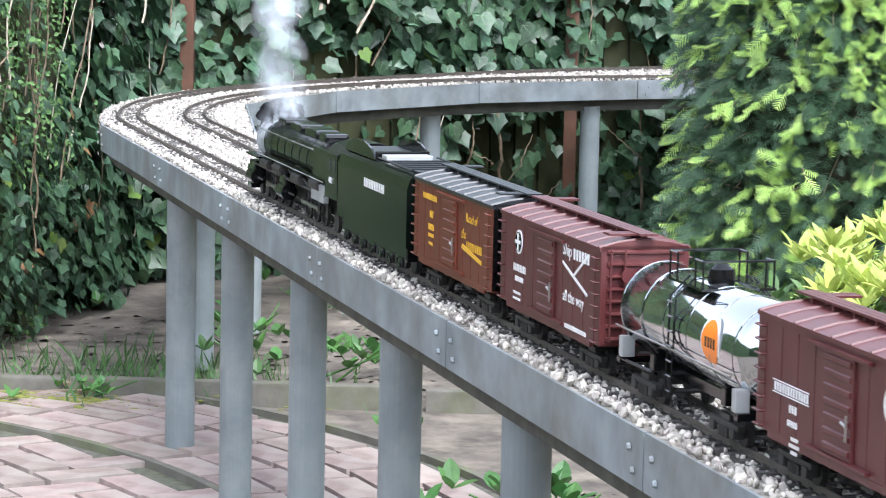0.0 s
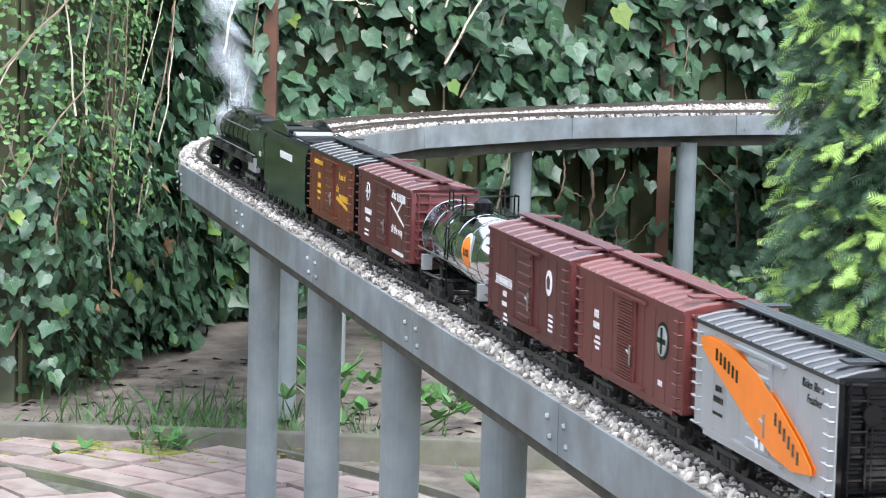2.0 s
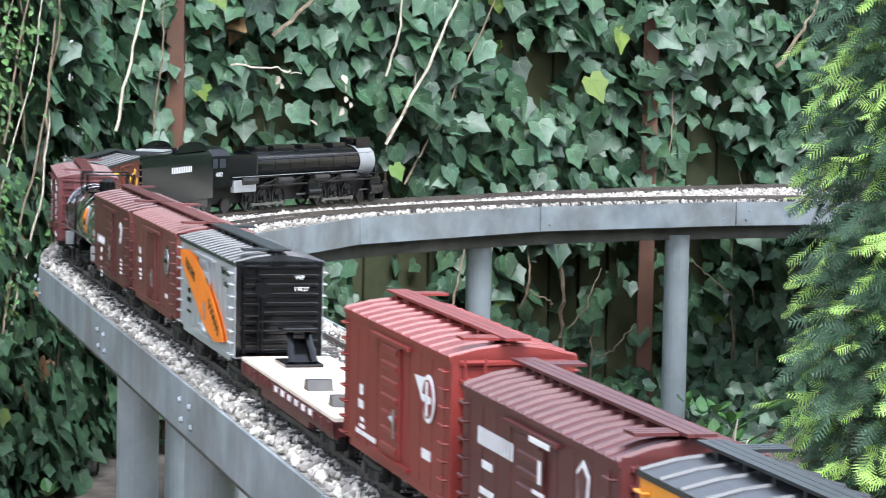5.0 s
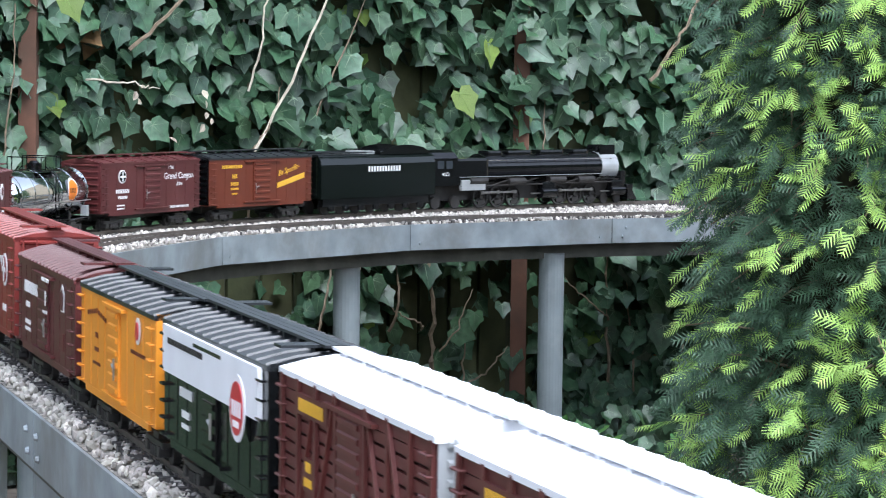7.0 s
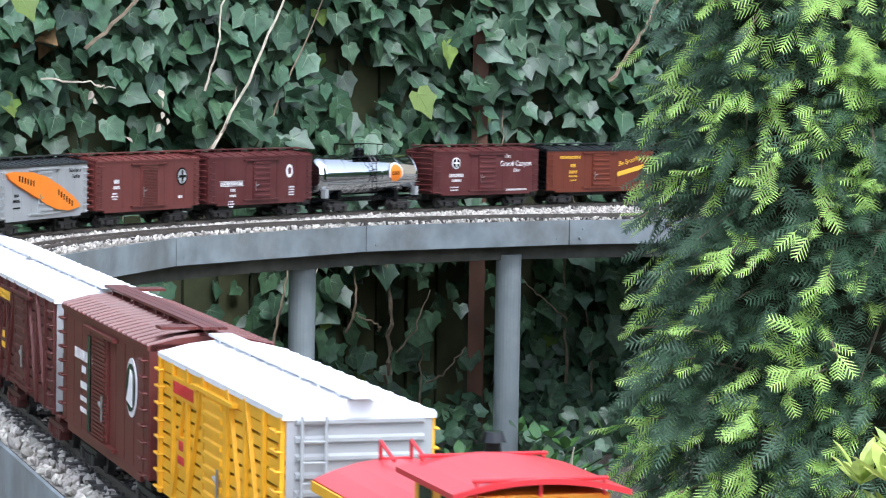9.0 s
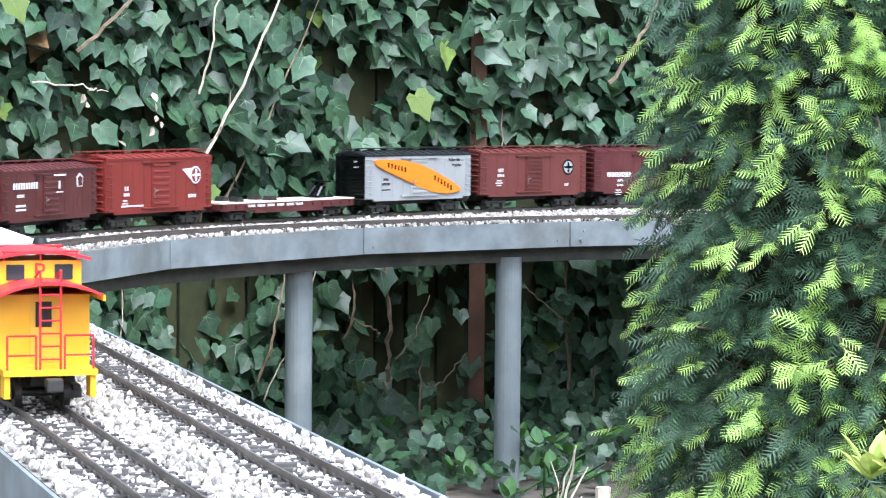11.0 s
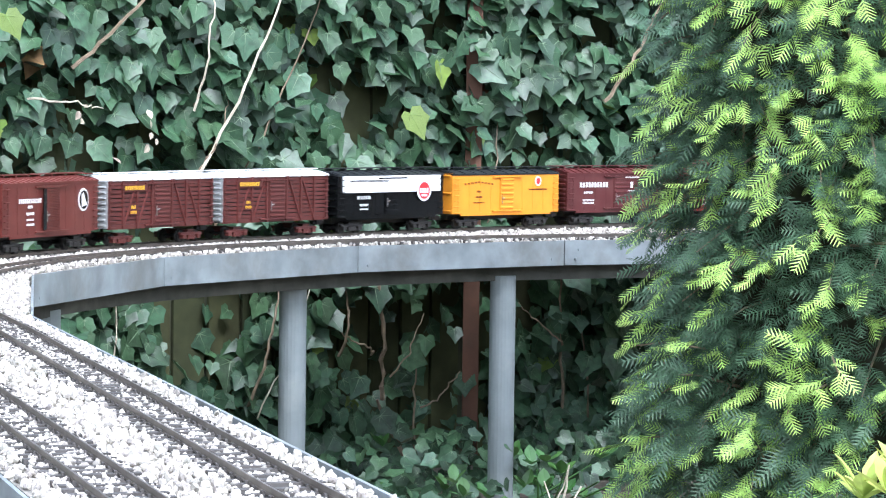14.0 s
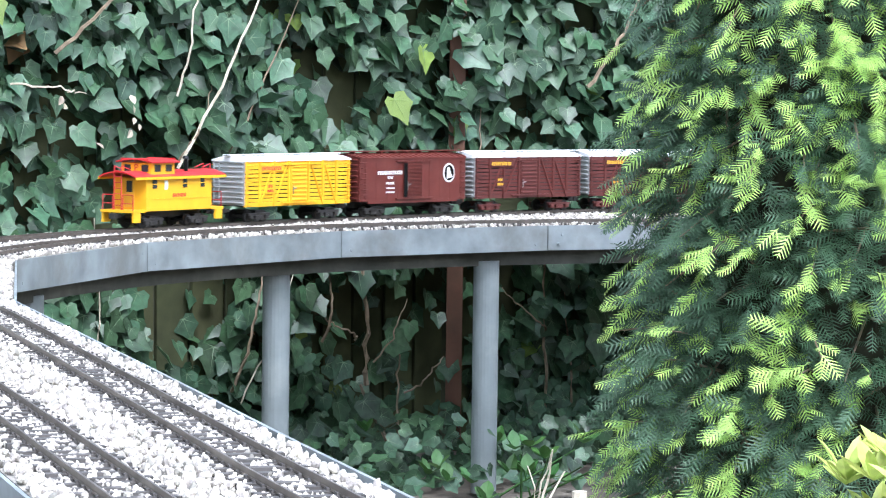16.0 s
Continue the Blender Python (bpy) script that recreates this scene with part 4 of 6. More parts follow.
# 14
c = boxcar("oxide brown model boxcar with black strip for the dark door slot and goat roundel", M_BOXRED_B, M_BOXRED_B, M_BOXRED_B, fine=True, ribs=19, seam=0.002)
for side in (-1, 1):
    f = -side
    bars(c, [(f * -0.085, 0.108, 0.09, 0.009), (f * -0.085, 0.096, 0.02, 0.006), (f * -0.085, 0.082, 0.03, 0.006), (f * -0.085, 0.07, 0.03, 0.004), (f * -0.085, 0.06, 0.03, 0.004)], side, YS, M_LETTER)
    disc(c, f * 0.13, YS, 0.105, 0.024, side, M_LETTER, sz=0.9)
    disc(c, f * 0.13, YS + 0.001, 0.105, 0.0195, side, M_BLACK, sz=0.9)
    quad_sheet(c, [(f * 0.13 - 0.009, 0.09), (f * 0.13 + 0.012, 0.094), (f * 0.13 + 0.004, 0.106), (f * 0.13 - 0.002, 0.12), (f * 0.13 - 0.009, 0.115)], side, YS + 0.0019, M_LETTER, "roundel_figure")
    # raised black strip; the dark inside of a door slot drawn as colour
    bm = bmesh.new()
    a, b = sorted((side * (YS + 0.004), side * (YS + 0.0052)))
    box(bm, f * -0.034 - 0.006, f * -0.034 + 0.006, a, b, ZS + 0.014, ZE - 0.014)
    part("dark_gap_strip", bm, M_BLACK, c)
CAR_GN = c
CAR_YS = stock_car("bright yellow slatted model stock car with silver roof and ends", M_YELLOW, M_SILVER, M_REDPAINT)


# 16: caboose
def caboose():
    car = thing("caboose", "yellow model caboose with red roof, cupola and railings", "caboose", "cars of the model train")
    L, W, ze = 0.24, 0.092, 0.112
    bm = bmesh.new()
    box(bm, -L / 2, L / 2, -W / 2, W / 2, ZS + 0.004, ze, 0.001)
    for s in (-1, 1):
        a, b = sorted((s * W / 2, s * (W / 2 + 0.001)))
        box(bm, -L / 2, L / 2, a, b, 0.064, 0.066)
    part("body", bm, M_YELLOW, car)
    bm = bmesh.new()
    n = 8
    hw = W / 2 + 0.006
    ring = [(hw * (2 * k / n - 1), ze + 0.012 * (1 - (2 * k / n - 1) ** 2)) for k in range(n + 1)]
    for dz in (0, 0.003):
        pass
    a = [bm.verts.new((-L / 2 - 0.045, y, z)) for y, z in ring]
    b = [bm.verts.new((L / 2 + 0.045, y, z)) for y, z in ring]
    for k in range(n):
        bm.faces.new((a[k], a[k + 1], b[k + 1], b[k]))
    r = bmesh.ops.extrude_face_region(bm, geom=list(bm.faces))
    bmesh.ops.translate(bm, vec=(0, 0, 0.003), verts=[v for v in r["geom"] if isinstance(v, bmesh.types.BMVert)])
    bmesh.ops.recalc_face_normals(bm, faces=bm.faces)
    part("roof", bm, M_REDPAINT, car, "red curved roof")
    for s in (-1, 1):
        bm = bmesh.new()
        a1, b1 = sorted((s * (hw - 0.001), s * (hw + 0.0015)))
        box(bm, -L / 2 - 0.045, L / 2 + 0.045, a1, b1, ze - 0.004, ze + 0.002)
        part("eave", bm, M_YELLOW, car)
    # cupola
    cx = -0.055
    bm = bmesh.new()
    box(bm, cx - 0.042, cx + 0.042, -W / 2 + 0.004, W / 2 - 0.004, ze + 0.004, ze + 0.032, 0.001)
    cup = part("cupola", bm, M_YELLOW, car)
    bm = bmesh.new()
    ring = [((hw - 0.002) * (2 * k / n - 1), ze + 0.032 + 0.007 * (1 - (2 * k / n - 1) ** 2)) for k in range(n + 1)]
    a = [bm.verts.new((cx - 0.052, y, z)) for y, z in ring]
    b = [bm.verts.new((cx + 0.052, y, z)) for y, z in ring]
    for k in range(n):
        bm.faces.new((a[k], a[k + 1], b[k + 1], b[k]))
    r = bmesh.ops.extrude_face_region(bm, geom=list(bm.faces))
    bmesh.ops.translate(bm, vec=(0, 0, 0.003), verts=[v for v in r["geom"] if isinstance(v, bmesh.types.BMVert)])
    bmesh.ops.recalc_face_normals(bm, faces=bm.faces)
    part("cupola_roof", bm, M_REDPAINT, cup)
    for d in (-1, 1):
        for y in (-0.024, 0.024):
            bm = bmesh.new()
            x = cx + d * 0.0425
            box(bm, min(x, x + d * 0.001), max(x, x + d * 0.001), y - 0.009, y + 0.009, ze + 0.013, ze + 0.028)
            part("cupola_window", bm, M_GLASSDARK, cup)
        bm = bmesh.new()
        rod(bm, (cx + d * 0.048, -0.038, ze + 0.041), (cx + d * 0.048, 0.038, ze + 0.041), 0.0012, seg=5)
        for y in (-0.036, 0, 0.036):
            rod(bm, (cx + d * 0.048, y, ze + 0.032), (cx + d * 0.048, y, ze + 0.041), 0.001, seg=5)
        part("cupola_handrail", bm, M_REDPAINT, cup)
    for s in (-1, 1):
        for x in (-0.02, 0.02):
            bm = bmesh.new()
            a1, b1 = sorted((s * (W / 2 - 0.004), s * (W / 2 - 0.003)))
            box(bm, cx + x - 0.011, cx + x + 0.011, a1, b1, ze + 0.013, ze + 0.028)
            part("cupola_window", bm, M_GLASSDARK, cup)
        for x in (-0.09, 0.02, 0.085):
            bm = bmesh.new()
            a1, b1 = sorted((s * W / 2, s * (W / 2 + 0.001)))
            box(bm, x - 0.0075, x + 0.0075, a1, b1, 0.088, 0.108)
            w = part("window", bm, M_GLASSDARK, car)
            bm = bmesh.new()
            a2, b2 = sorted((s * (W / 2 + 0.001), s * (W / 2 + 0.002)))
            box(bm, x - 0.0085, x + 0.0085, a2, b2, 0.0965, 0.0985)
            part("window_bar", bm, M_YELLOW, w)
        bars(car, [(0.0, 0.112, 0.09, 0.006), (0.0, 0.072, 0.05, 0.008)], s, W / 2 + 0.0005, M_REDPAINT)
        bars(car, [(-0.045, 0.095, 0.02, 0.02)], s, W / 2 + 0.0005, M_WHITE, "shield")
    lettering(car, "P", 0.024, cx - 0.0432, 0.0, ze + 0.013, "end", M_REDPAINT)
    for d in (-1, 1):
        x = d * L / 2
        bm = bmesh.new()
        box(bm, min(x, x + d * 0.045), max(x, x + d * 0.045), -W / 2, W / 2, ZS + 0.002, ZS + 0.008)
        for s in (-1, 1):
            box(bm, x + d * 0.03 - 0.012, x + d * 0.03 + 0.012, s * (W / 2 - 0.004) - 0.003, s * (W / 2 - 0.004) + 0.003, 0.014, ZS + 0.002, 0.001)
        part("platform", bm, M_YELLOW, car)
        bm = bmesh.new()
        xx = x + d * 0.042
        for y in (-0.042, -0.014, 0.014, 0.042):
            rod(bm, (xx, y, ZS + 0.008), (xx, y, 0.075), 0.0012, seg=5)
        for y0, y1 in ((-0.042, -0.014), (0.014, 0.042)):
            rod(bm, (xx, y0, 0.075), (xx, y1, 0.075), 0.0012, seg=5)
            rod(bm, (xx, y0, 0.056), (xx, y1, 0.056), 0.001, seg=5)
        for y in (-0.01, 0.01):
            rod(bm, (xx, y, ZS + 0.008), (xx, y, ze + 0.026), 0.0013, seg=5)
            rod(bm, (xx, y, ze + 0.026), (xx - d * 0.03, y, ze + 0.018), 0.0013, seg=5)
        for k in range(7):
            z = 0.052 + 0.0125 * k
            rod(bm, (xx, -0.01, z), (xx, 0.01, z), 0.001, seg=5)
        part("end_railing", bm, M_REDPAINT, car, "red end ladder and railing")
        bm = bmesh.new()
        box(bm, min(x, x + d * 0.0012), max(x, x + d * 0.0012), -0.013, 0.013, ZS + 0.012, 0.11)
        part("end_door", bm, M_GOLD, car)
        bm = bmesh.new()
        box(bm, min(x + d * 0.0012, x + d * 0.002), max(x + d * 0.0012, x + d * 0.002), -0.008, 0.008, 0.08, 0.105)
        part("door_window", bm, M_GLASSDARK, car)
        bogie(car, d * 0.082, M_DARKSTEEL, 0.048)
        coupler(car, d * (L / 2 + 0.035), d)
    bm = bmesh.new()
    rod(bm, (0.05, -0.025, ze + 0.008), (0.05, -0.025, ze + 0.04), 0.005, seg=10)
    rod(bm, (0.05, -0.025, ze + 0.04), (0.05, -0.025, ze + 0.046), 0.008, 0.006, seg=10)
    part("smokestack", bm, M_BLACK, car)
    bm = bmesh.new()
    box(bm, -L / 2, L / 2, -0.012, 0.012, 0.022, ZS + 0.004)
    part("underframe", bm, M_DARKSTEEL, car)
    return car


CAR_CAB = caboose()


# tender and engine
def tender():
    car = thing("tender", "glossy black model locomotive tender with white lettering", "tender", "cars of the model train")
    L, W, z0, z1 = 0.43, 0.1, 0.04, 0.142
    bm = bmesh.new()
    prof = [(-W / 2, z0), (-W / 2, z1 - 0.022), (-W / 2 + 0.004, z1 - 0.008), (-W / 2 + 0.012, z1), (W / 2 - 0.012, z1), (W / 2 - 0.004, z1 - 0.008), (W / 2, z1 - 0.022), (W / 2, z0)]
    a = [bm.verts.new((-L / 2, y, z)) for y, z in prof]
    b = [bm.verts.new((L / 2, y, z)) for y, z in prof]
    for k in range(len(prof)):
        q = (k + 1) % len(prof)
        bm.faces.new((a[k], a[q], b[q], b[k]))
    bm.faces.new(a[::-1])
    bm.faces.new(b)
    bmesh.ops.recalc_face_normals(bm, faces=bm.faces)
    part("body", bm, M_GREENBLACK, car)
    bm = bmesh.new()
    for s in (-1, 1):
        vs = []
        for k in range(9):
            x = L / 2 - 0.01 - k * 0.024
            zt = z1 + 0.02 * math.sin(min(k, 8) / 8 * math.pi) ** 0.5 + 0.002
            vs.append((x, zt))
        for (xa, za), (xb, zb) in zip(vs, vs[1:]):
            v = [bm.verts.new((x, s * 0.04 + e, z)) for e in (-0.0015, 0.0015) for x, z in ((xa, z1), (xb, z1), (xb, zb), (xa, za))]
            for f in ((0, 1, 2, 3), (7, 6, 5, 4), (3, 2, 6, 7)):
                bm.faces.new([v[i] for i in f])
    box(bm, L / 2 - 0.203, L / 2 - 0.2, -0.04, 0.04, z1, z1 + 0.012)
    part("bunker_coaming", bm, M_BLACK, car)
    bm = bmesh.new()
    box(bm, L / 2 - 0.198, L / 2 - 0.012, -0.038, 0.038, z1 - 0.002, z1 + 0.004)
    part("fuel_bunker", bm, M_BLACKROOF, car)
    bm = bmesh.new()
    box(bm, -0.03, 0.0, -0.034, 0.034, z1 + 0.001, z1 + 0.009, 0.001)
    part("hatch", bm, M_SILVER, car, "pale water hatch")
    bm = bmesh.new()
    box(bm, -L / 2 + 0.01, -0.04, -0.03, 0.03, z1 - 0.001, z1 + 0.002)
    for k in range(5):
        x = -0.19 + 0.03 * k
        rod(bm, (x, -0.04, z1 + 0.005), (x, 0.04, z1 + 0.005), 0.0015, seg=5)
    for s in (-1, 1):
        rod(bm, (-L / 2 + 0.005, s * 0.043, z1 + 0.006), (-0.02, s * 0.043, z1 + 0.006), 0.0013, seg=5)
    part("deck_fitting", bm, M_BLACKROOF, car)
    for s in (-1, 1):
        bars(car, [(0.02 if s < 0 else -0.02, 0.108, 0.125, 0.0125)], s, W / 2 + 0.0004, M_LETTER)
        bm = bmesh.new()
        y0, y1 = sorted((s * 0.03, s * 0.046))
        box(bm, -L / 2 + 0.01, L / 2 - 0.02, y0, y1, 0.02, 0.04, 0.002)
        for k in range(7):
            x = -L / 2 + 0.04 + k * 0.056
            box(bm, x - 0.012, x + 0.012, s * 0.046 - 0.002, s * 0.046 + 0.002, 0.01, 0.024, 0.002)
            rod(bm, (x, s * 0.044, 0.0145), (x, s * 0.05, 0.0145), 0.006, seg=10)
        part("tender_truck_frame", bm, M_BLACK, car)
        for k in range(7):
            bm = bmesh.new()
            x = -L / 2 + 0.04 + k * 0.056
            rod(bm, (x, s * 0.0215, 0.0175), (x, s * 0.028, 0.0175), 0.0175, seg=20)
            part("wheel", bm, M_DARKSTEEL, car)
        ladder(car, -L / 2 - 0.003, s * 0.03, 0.05, 0.14, "y", M_BLACK)
    coupler(car, -L / 2, -1)
    coupler(car, L / 2, 1)
    return car


WHEELS = []


def engine():
    car = thing("locomotive", "black articulated model steam locomotive with silver smokebox front", "locomotive", "cars of the model train")
    zc, r = 0.098, 0.038
    bm = bmesh.new()
    rod(bm, (-0.2, 0, zc), (0.235, 0, zc), r, seg=36)
    part("boiler", bm, M_BLACK, car, smooth=False)
    for x in (-0.18, -0.12, -0.06, 0.0, 0.06, 0.12, 0.175, 0.232):
        bm = bmesh.new()
        rod(bm, (x - 0.0015, 0, zc), (x + 0.0015, 0, zc), r + 0.0008, seg=36)
        part("boiler_band", bm, M_BLACK, car)
    bm = bmesh.new()
    rod(bm, (0.236, 0, zc), (0.3, 0, zc), r + 0.0005, seg=36)
    rod(bm, (0.3, 0, zc), (0.305, 0, zc), r + 0.0005, r - 0.006, seg=36)
    sb = part("smokebox", bm, M_SMOKEBOX, car, "silver-grey smokebox")
    bm = bmesh.new()
    rod(bm, (0.305, 0, zc), (0.309, 0, zc), 0.022, 0.016, seg=24)
    rod(bm, (0.309, 0, zc + 0.012), (0.32, 0, zc + 0.012), 0.008, seg=16)
    part("smokebox_door", bm, M_SMOKEBOX, sb)
    bm = bmesh.new()
    box(bm, -0.34, -0.2, -0.046, 0.046, 0.058, zc + 0.03, 0.008)
    part("firebox", bm, M_BLACK, car)
    bm = bmesh.new()
    for x in (0.255, 0.28):
        rod(bm, (x, 0, zc + r - 0.004), (x, 0, zc + r + 0.014), 0.011, 0.012, seg=18)
    box(bm, 0.238, 0.297, -0.014, 0.014, zc + r - 0.004, zc + r + 0.006, 0.003)
    for s in (-1, 1):
        vs = box(bm, 0.24, 0.3, s * 0.022 - 0.001, s * 0.022 + 0.001, zc + r - 0.01, zc + r + 0.018)
    part("chimney", bm, M_BLACK, car)
    for x, w in ((0.17, 0.03), (0.06, 0.045), (-0.06, 0.045), (-0.15, 0.026)):
        bm = bmesh.new()
        box(bm, x - w, x + w, -0.02, 0.02, zc + r - 0.009, zc + r + 0.008, 0.006)
        part("dome", bm, M_BLACK, car)
    bm = bmesh.new()
    prof = [(-0.05, 0.06), (-0.05, 0.128), (-0.036, 0.142), (-0.015, 0.148), (0.015, 0.148), (0.036, 0.142), (0.05, 0.128), (0.05, 0.06)]
    a = [bm.verts.new((-0.4, y, z)) for y, z in prof]
    b = [bm.verts.new((-0.315, y, z)) for y, z in prof]
    for k in range(len(prof)):
        q = (k + 1) % len(prof)
        bm.faces.new((a[k], a[q], b[q], b[k]))
    bm.faces.new(a[::-1])
    bm.faces.new(b)
    bmesh.ops.recalc_face_normals(bm, faces=bm.faces)
    cab = part("cab", bm, M_BLACK, car)
    for s in (-1, 1):
        bm = bmesh.new()
        y0, y1 = sorted((s * 0.05, s * 0.0508))
        for x in (-0.375, -0.345):
            box(bm, x - 0.011, x + 0.011, y0, y1, 0.102, 0.122)
        part("cab_window", bm, M_GLASSDARK, cab)
        lettering(cab, "4002", 0.013, -0.358, s * 0.0512, 0.084, s, M_LETTER)
        bm = bmesh.new()
        y0, y1 = sorted((s * 0.036, s * 0.052))
        box(bm, -0.31, 0.22, y0, y1, 0.0785, 0.081)
        box(bm, 0.22, 0.33, y0, y1, 0.0705, 0.073)
        part("running_plate", bm, M_BLACK, car)
        bm = bmesh.new()
        y0, y1 = sorted((s * 0.052, s * 0.0528))
        box(bm, -0.31, 0.22, y0, y1, 0.0795, 0.0808)
        part("plate_edge", bm, M_SMOKEBOX, car)
        bm = bmesh.new()
        rod(bm, (-0.31, s * 0.041, zc + 0.022), (0.29, s * 0.041, zc + 0.022), 0.0011, seg=5)
        for k in range(9):
            x = -0.29 + k * 0.07
            rod(bm, (x, s * 0.041, zc + 0.022), (x, s * 0.034, zc + 0.02), 0.0012, seg=5)
        part("handrail", bm, M_STEEL, car)
        bm = bmesh.new()
        for k, (x, z) in enumerate(((-0.24, 0.07), (-0.1, 0.066), (0.05, 0.068), (0.16, 0.066))):
            rod(bm, (x - 0.03, s * 0.046, z), (x + 0.03, s * 0.046, z), 0.009, seg=12)
        for k in range(6):
            rod(bm, (-0.28 + k * 0.09, s * 0.044, 0.056), (-0.2 + k * 0.09, s * 0.046, 0.074), 0.0022, seg=5)
        rod(bm, (-0.3, s * 0.047, 0.056), (0.28, s * 0.047, 0.058), 0.002, seg=5)
        part("pipework", bm, M_DARKSTEEL, car)
        bm = bmesh.new()
        y0, y1 = sorted((s * 0.04, s * 0.05))
        box(bm, -0.3, -0.215, y0, y1, 0.046, 0.073, 0.002)
        part("ash_pan", bm, M_SMOKEBOX, car, "grey firebox side")
        for x in (0.02, 0.285):
            bm = bmesh.new()
            rod(bm, (x - 0.026, s * 0.042, 0.034), (x + 0.026, s * 0.042, 0.034), 0.0135, seg=20)
            box(bm, x - 0.024, x + 0.024, s * 0.04 - 0.009, s * 0.04 + 0.009, 0.04, 0.062, 0.003)
            part("cylinder", bm, M_BLACK, car)
            bm = bmesh.new()
            rod(bm, (x + 0.026, s * 0.042, 0.034), (x + 0.028, s * 0.042, 0.034), 0.011, seg=16)
            rod(bm, (x - 0.06, s * 0.042, 0.033), (x - 0.026, s * 0.042, 0.033), 0.002, seg=6)
            part("cylinder_cover", bm, M_STEEL, car)
    bm = bmesh.new()
    box(bm, -0.38, 0.33, -0.016, 0.016, 0.02, 0.064, 0.002)
    part("frame", bm, M_DARKSTEEL, car)
    bm = bmesh.new()
    box(bm, 0.325, 0.352, -0.044, 0.044, 0.036, 0.05, 0.002)
    vs = box(bm, 0.335, 0.372, -0.04, 0.04, 0.008, 0.036)
    for v in vs:
        if v.co.z > 0.02:
            v.co.x = min(v.co.x, 0.352)
    box(bm, 0.325, 0.345, -0.022, 0.022, 0.05, 0.085, 0.003)
    part("pilot", bm, M_BLACK, car)
    # driving wheels, with rods on both sides
    for grp in ((-0.21, -0.15, -0.09), (0.08, 0.14, 0.2)):
        for x in grp:
            bm = bmesh.new()
            R = 0.0272
            for s in (-1, 1):
                n = 28
                for rr, r2, w in ((R, R - 0.004, 0.0055),):
                    o = [[bm.verts.new((q * math.cos(k * 2 * math.pi / n), s * (0.0215 + e), q * math.sin(k * 2 * math.pi / n))) for k in range(n)] for q, e in ((rr, 0), (rr, w), (r2, w), (r2, 0))]
                    for a, b in zip(o, o[1:] + o[:1]):
                        for k in range(n):
                            bm.faces.new((a[k], a[(k + 1) % n], b[(k + 1) % n], b[k]))
                for k in range(10):
                    t = k * math.pi / 5
                    rod(bm, (0.004 * math.cos(t), s * 0.0245, 0.004 * math.sin(t)), ((R - 0.003) * math.cos(t), s * 0.0245, (R - 0.003) * math.sin(t)), 0.0016, seg=4)
                rod(bm, (0, s * 0.021, 0), (0, s * 0.03, 0), 0.006, seg=10)
                rod(bm, (0.012, s * 0.024, 0), (0.012, s * 0.034, 0), 0.003, seg=8)
                box(bm, -0.02, -0.008, s * 0.0245 - 0.0022, s * 0.0245 + 0.0022, -0.012, 0.012)
            rod(bm, (0, -0.022, 0), (0, 0.022, 0), 0.004)
            bmesh.ops.recalc_face_normals(bm, faces=bm.faces)
            w = part("driving_wheelset", bm, M_DARKSTEEL, car)
            w.location = (x, 0, R)
            WHEELS.append((w, x, R, 0))
        for s in (-1, 1):
            bm = bmesh.new()
            box(bm, grp[0] - 0.004, grp[2] + 0.004, s * 0.0345 - 0.0013, s * 0.0345 + 0.0013, -0.0026, 0.0026, 0.0006)
            for x in grp:
                rod(bm, (x, s * 0.0325, 0), (x, s * 0.0365, 0), 0.0048, seg=12)
            w = part("side_rod", bm, M_STEEL, car, "bright steel side rod")
            WHEELS.append((w, 0.0, 0.0272, 1))
    for x, q in ((-0.37, 0.0165), (-0.3, 0.0165), (0.255, 0.0145), (0.305, 0.0145)):
        bm = bmesh.new()
        for s in (-1, 1):
            rod(bm, (x, s * 0.0215, q), (x, s * 0.027, q), q, seg=20)
        rod(bm, (x, -0.022, q), (x, 0.022, q), 0.003)
        part("carrying_wheelset", bm, M_DARKSTEEL, car)
    return car


LOCO = engine()
TENDER = tender()

# order of the train: offset of each centre behind that of the second boxcar
PITCH = 0.427
OFFSETS = [(LOCO, -1.5, 0.30), (TENDER, -0.88, 0.14)]
pos = -PITCH
flat_extra = 0.055
for ob_, half in ((CAR_UP, 0), (CAR_SF, 0), (CAR_TANK, 0), (CAR_PA, 0), (CAR_SP, 0), (CAR_WP, 0)):
    OFFSETS.append((ob_, pos, 0.125))
    pos += PITCH
pos += flat_extra
OFFSETS.append((CAR_FLAT, pos, 0.18))
pos += PITCH + flat_extra
for ob_ in (CAR_WM, CAR_P9, CAR_NP, CAR_IC, CAR_ST, CAR_ST2, CAR_GN, CAR_YS):
    OFFSETS.append((ob_, pos, 0.125))
    pos += PITCH
OFFSETS.append((CAR_CAB, pos + 0.01, 0.085))
S0, SPEED = -3.450, 0.7252


def run(t):
    """Metres run since the start; the train eases a little towards the end."""
    return SPEED * t + float(np.interp(t, (9.0, 12.5, 16.0), (0.0, 0.015, -0.03)))


def stand(s, half):
    a, b = track(s - half), track(s + half)
    return Matrix.Translation(((a[0] + b[0]) / 2, (a[1] + b[1]) / 2, RAIL)) @ Matrix.Rotation(math.atan2(b[1] - a[1], b[0] - a[0]), 4, "Z")


for ob_, off, half in OFFSETS:
    ob_.matrix_basis = stand(S0 - off, half)


# ---- patio ----
PC = (-2.2, 2.4)
rng = random.Random(11)


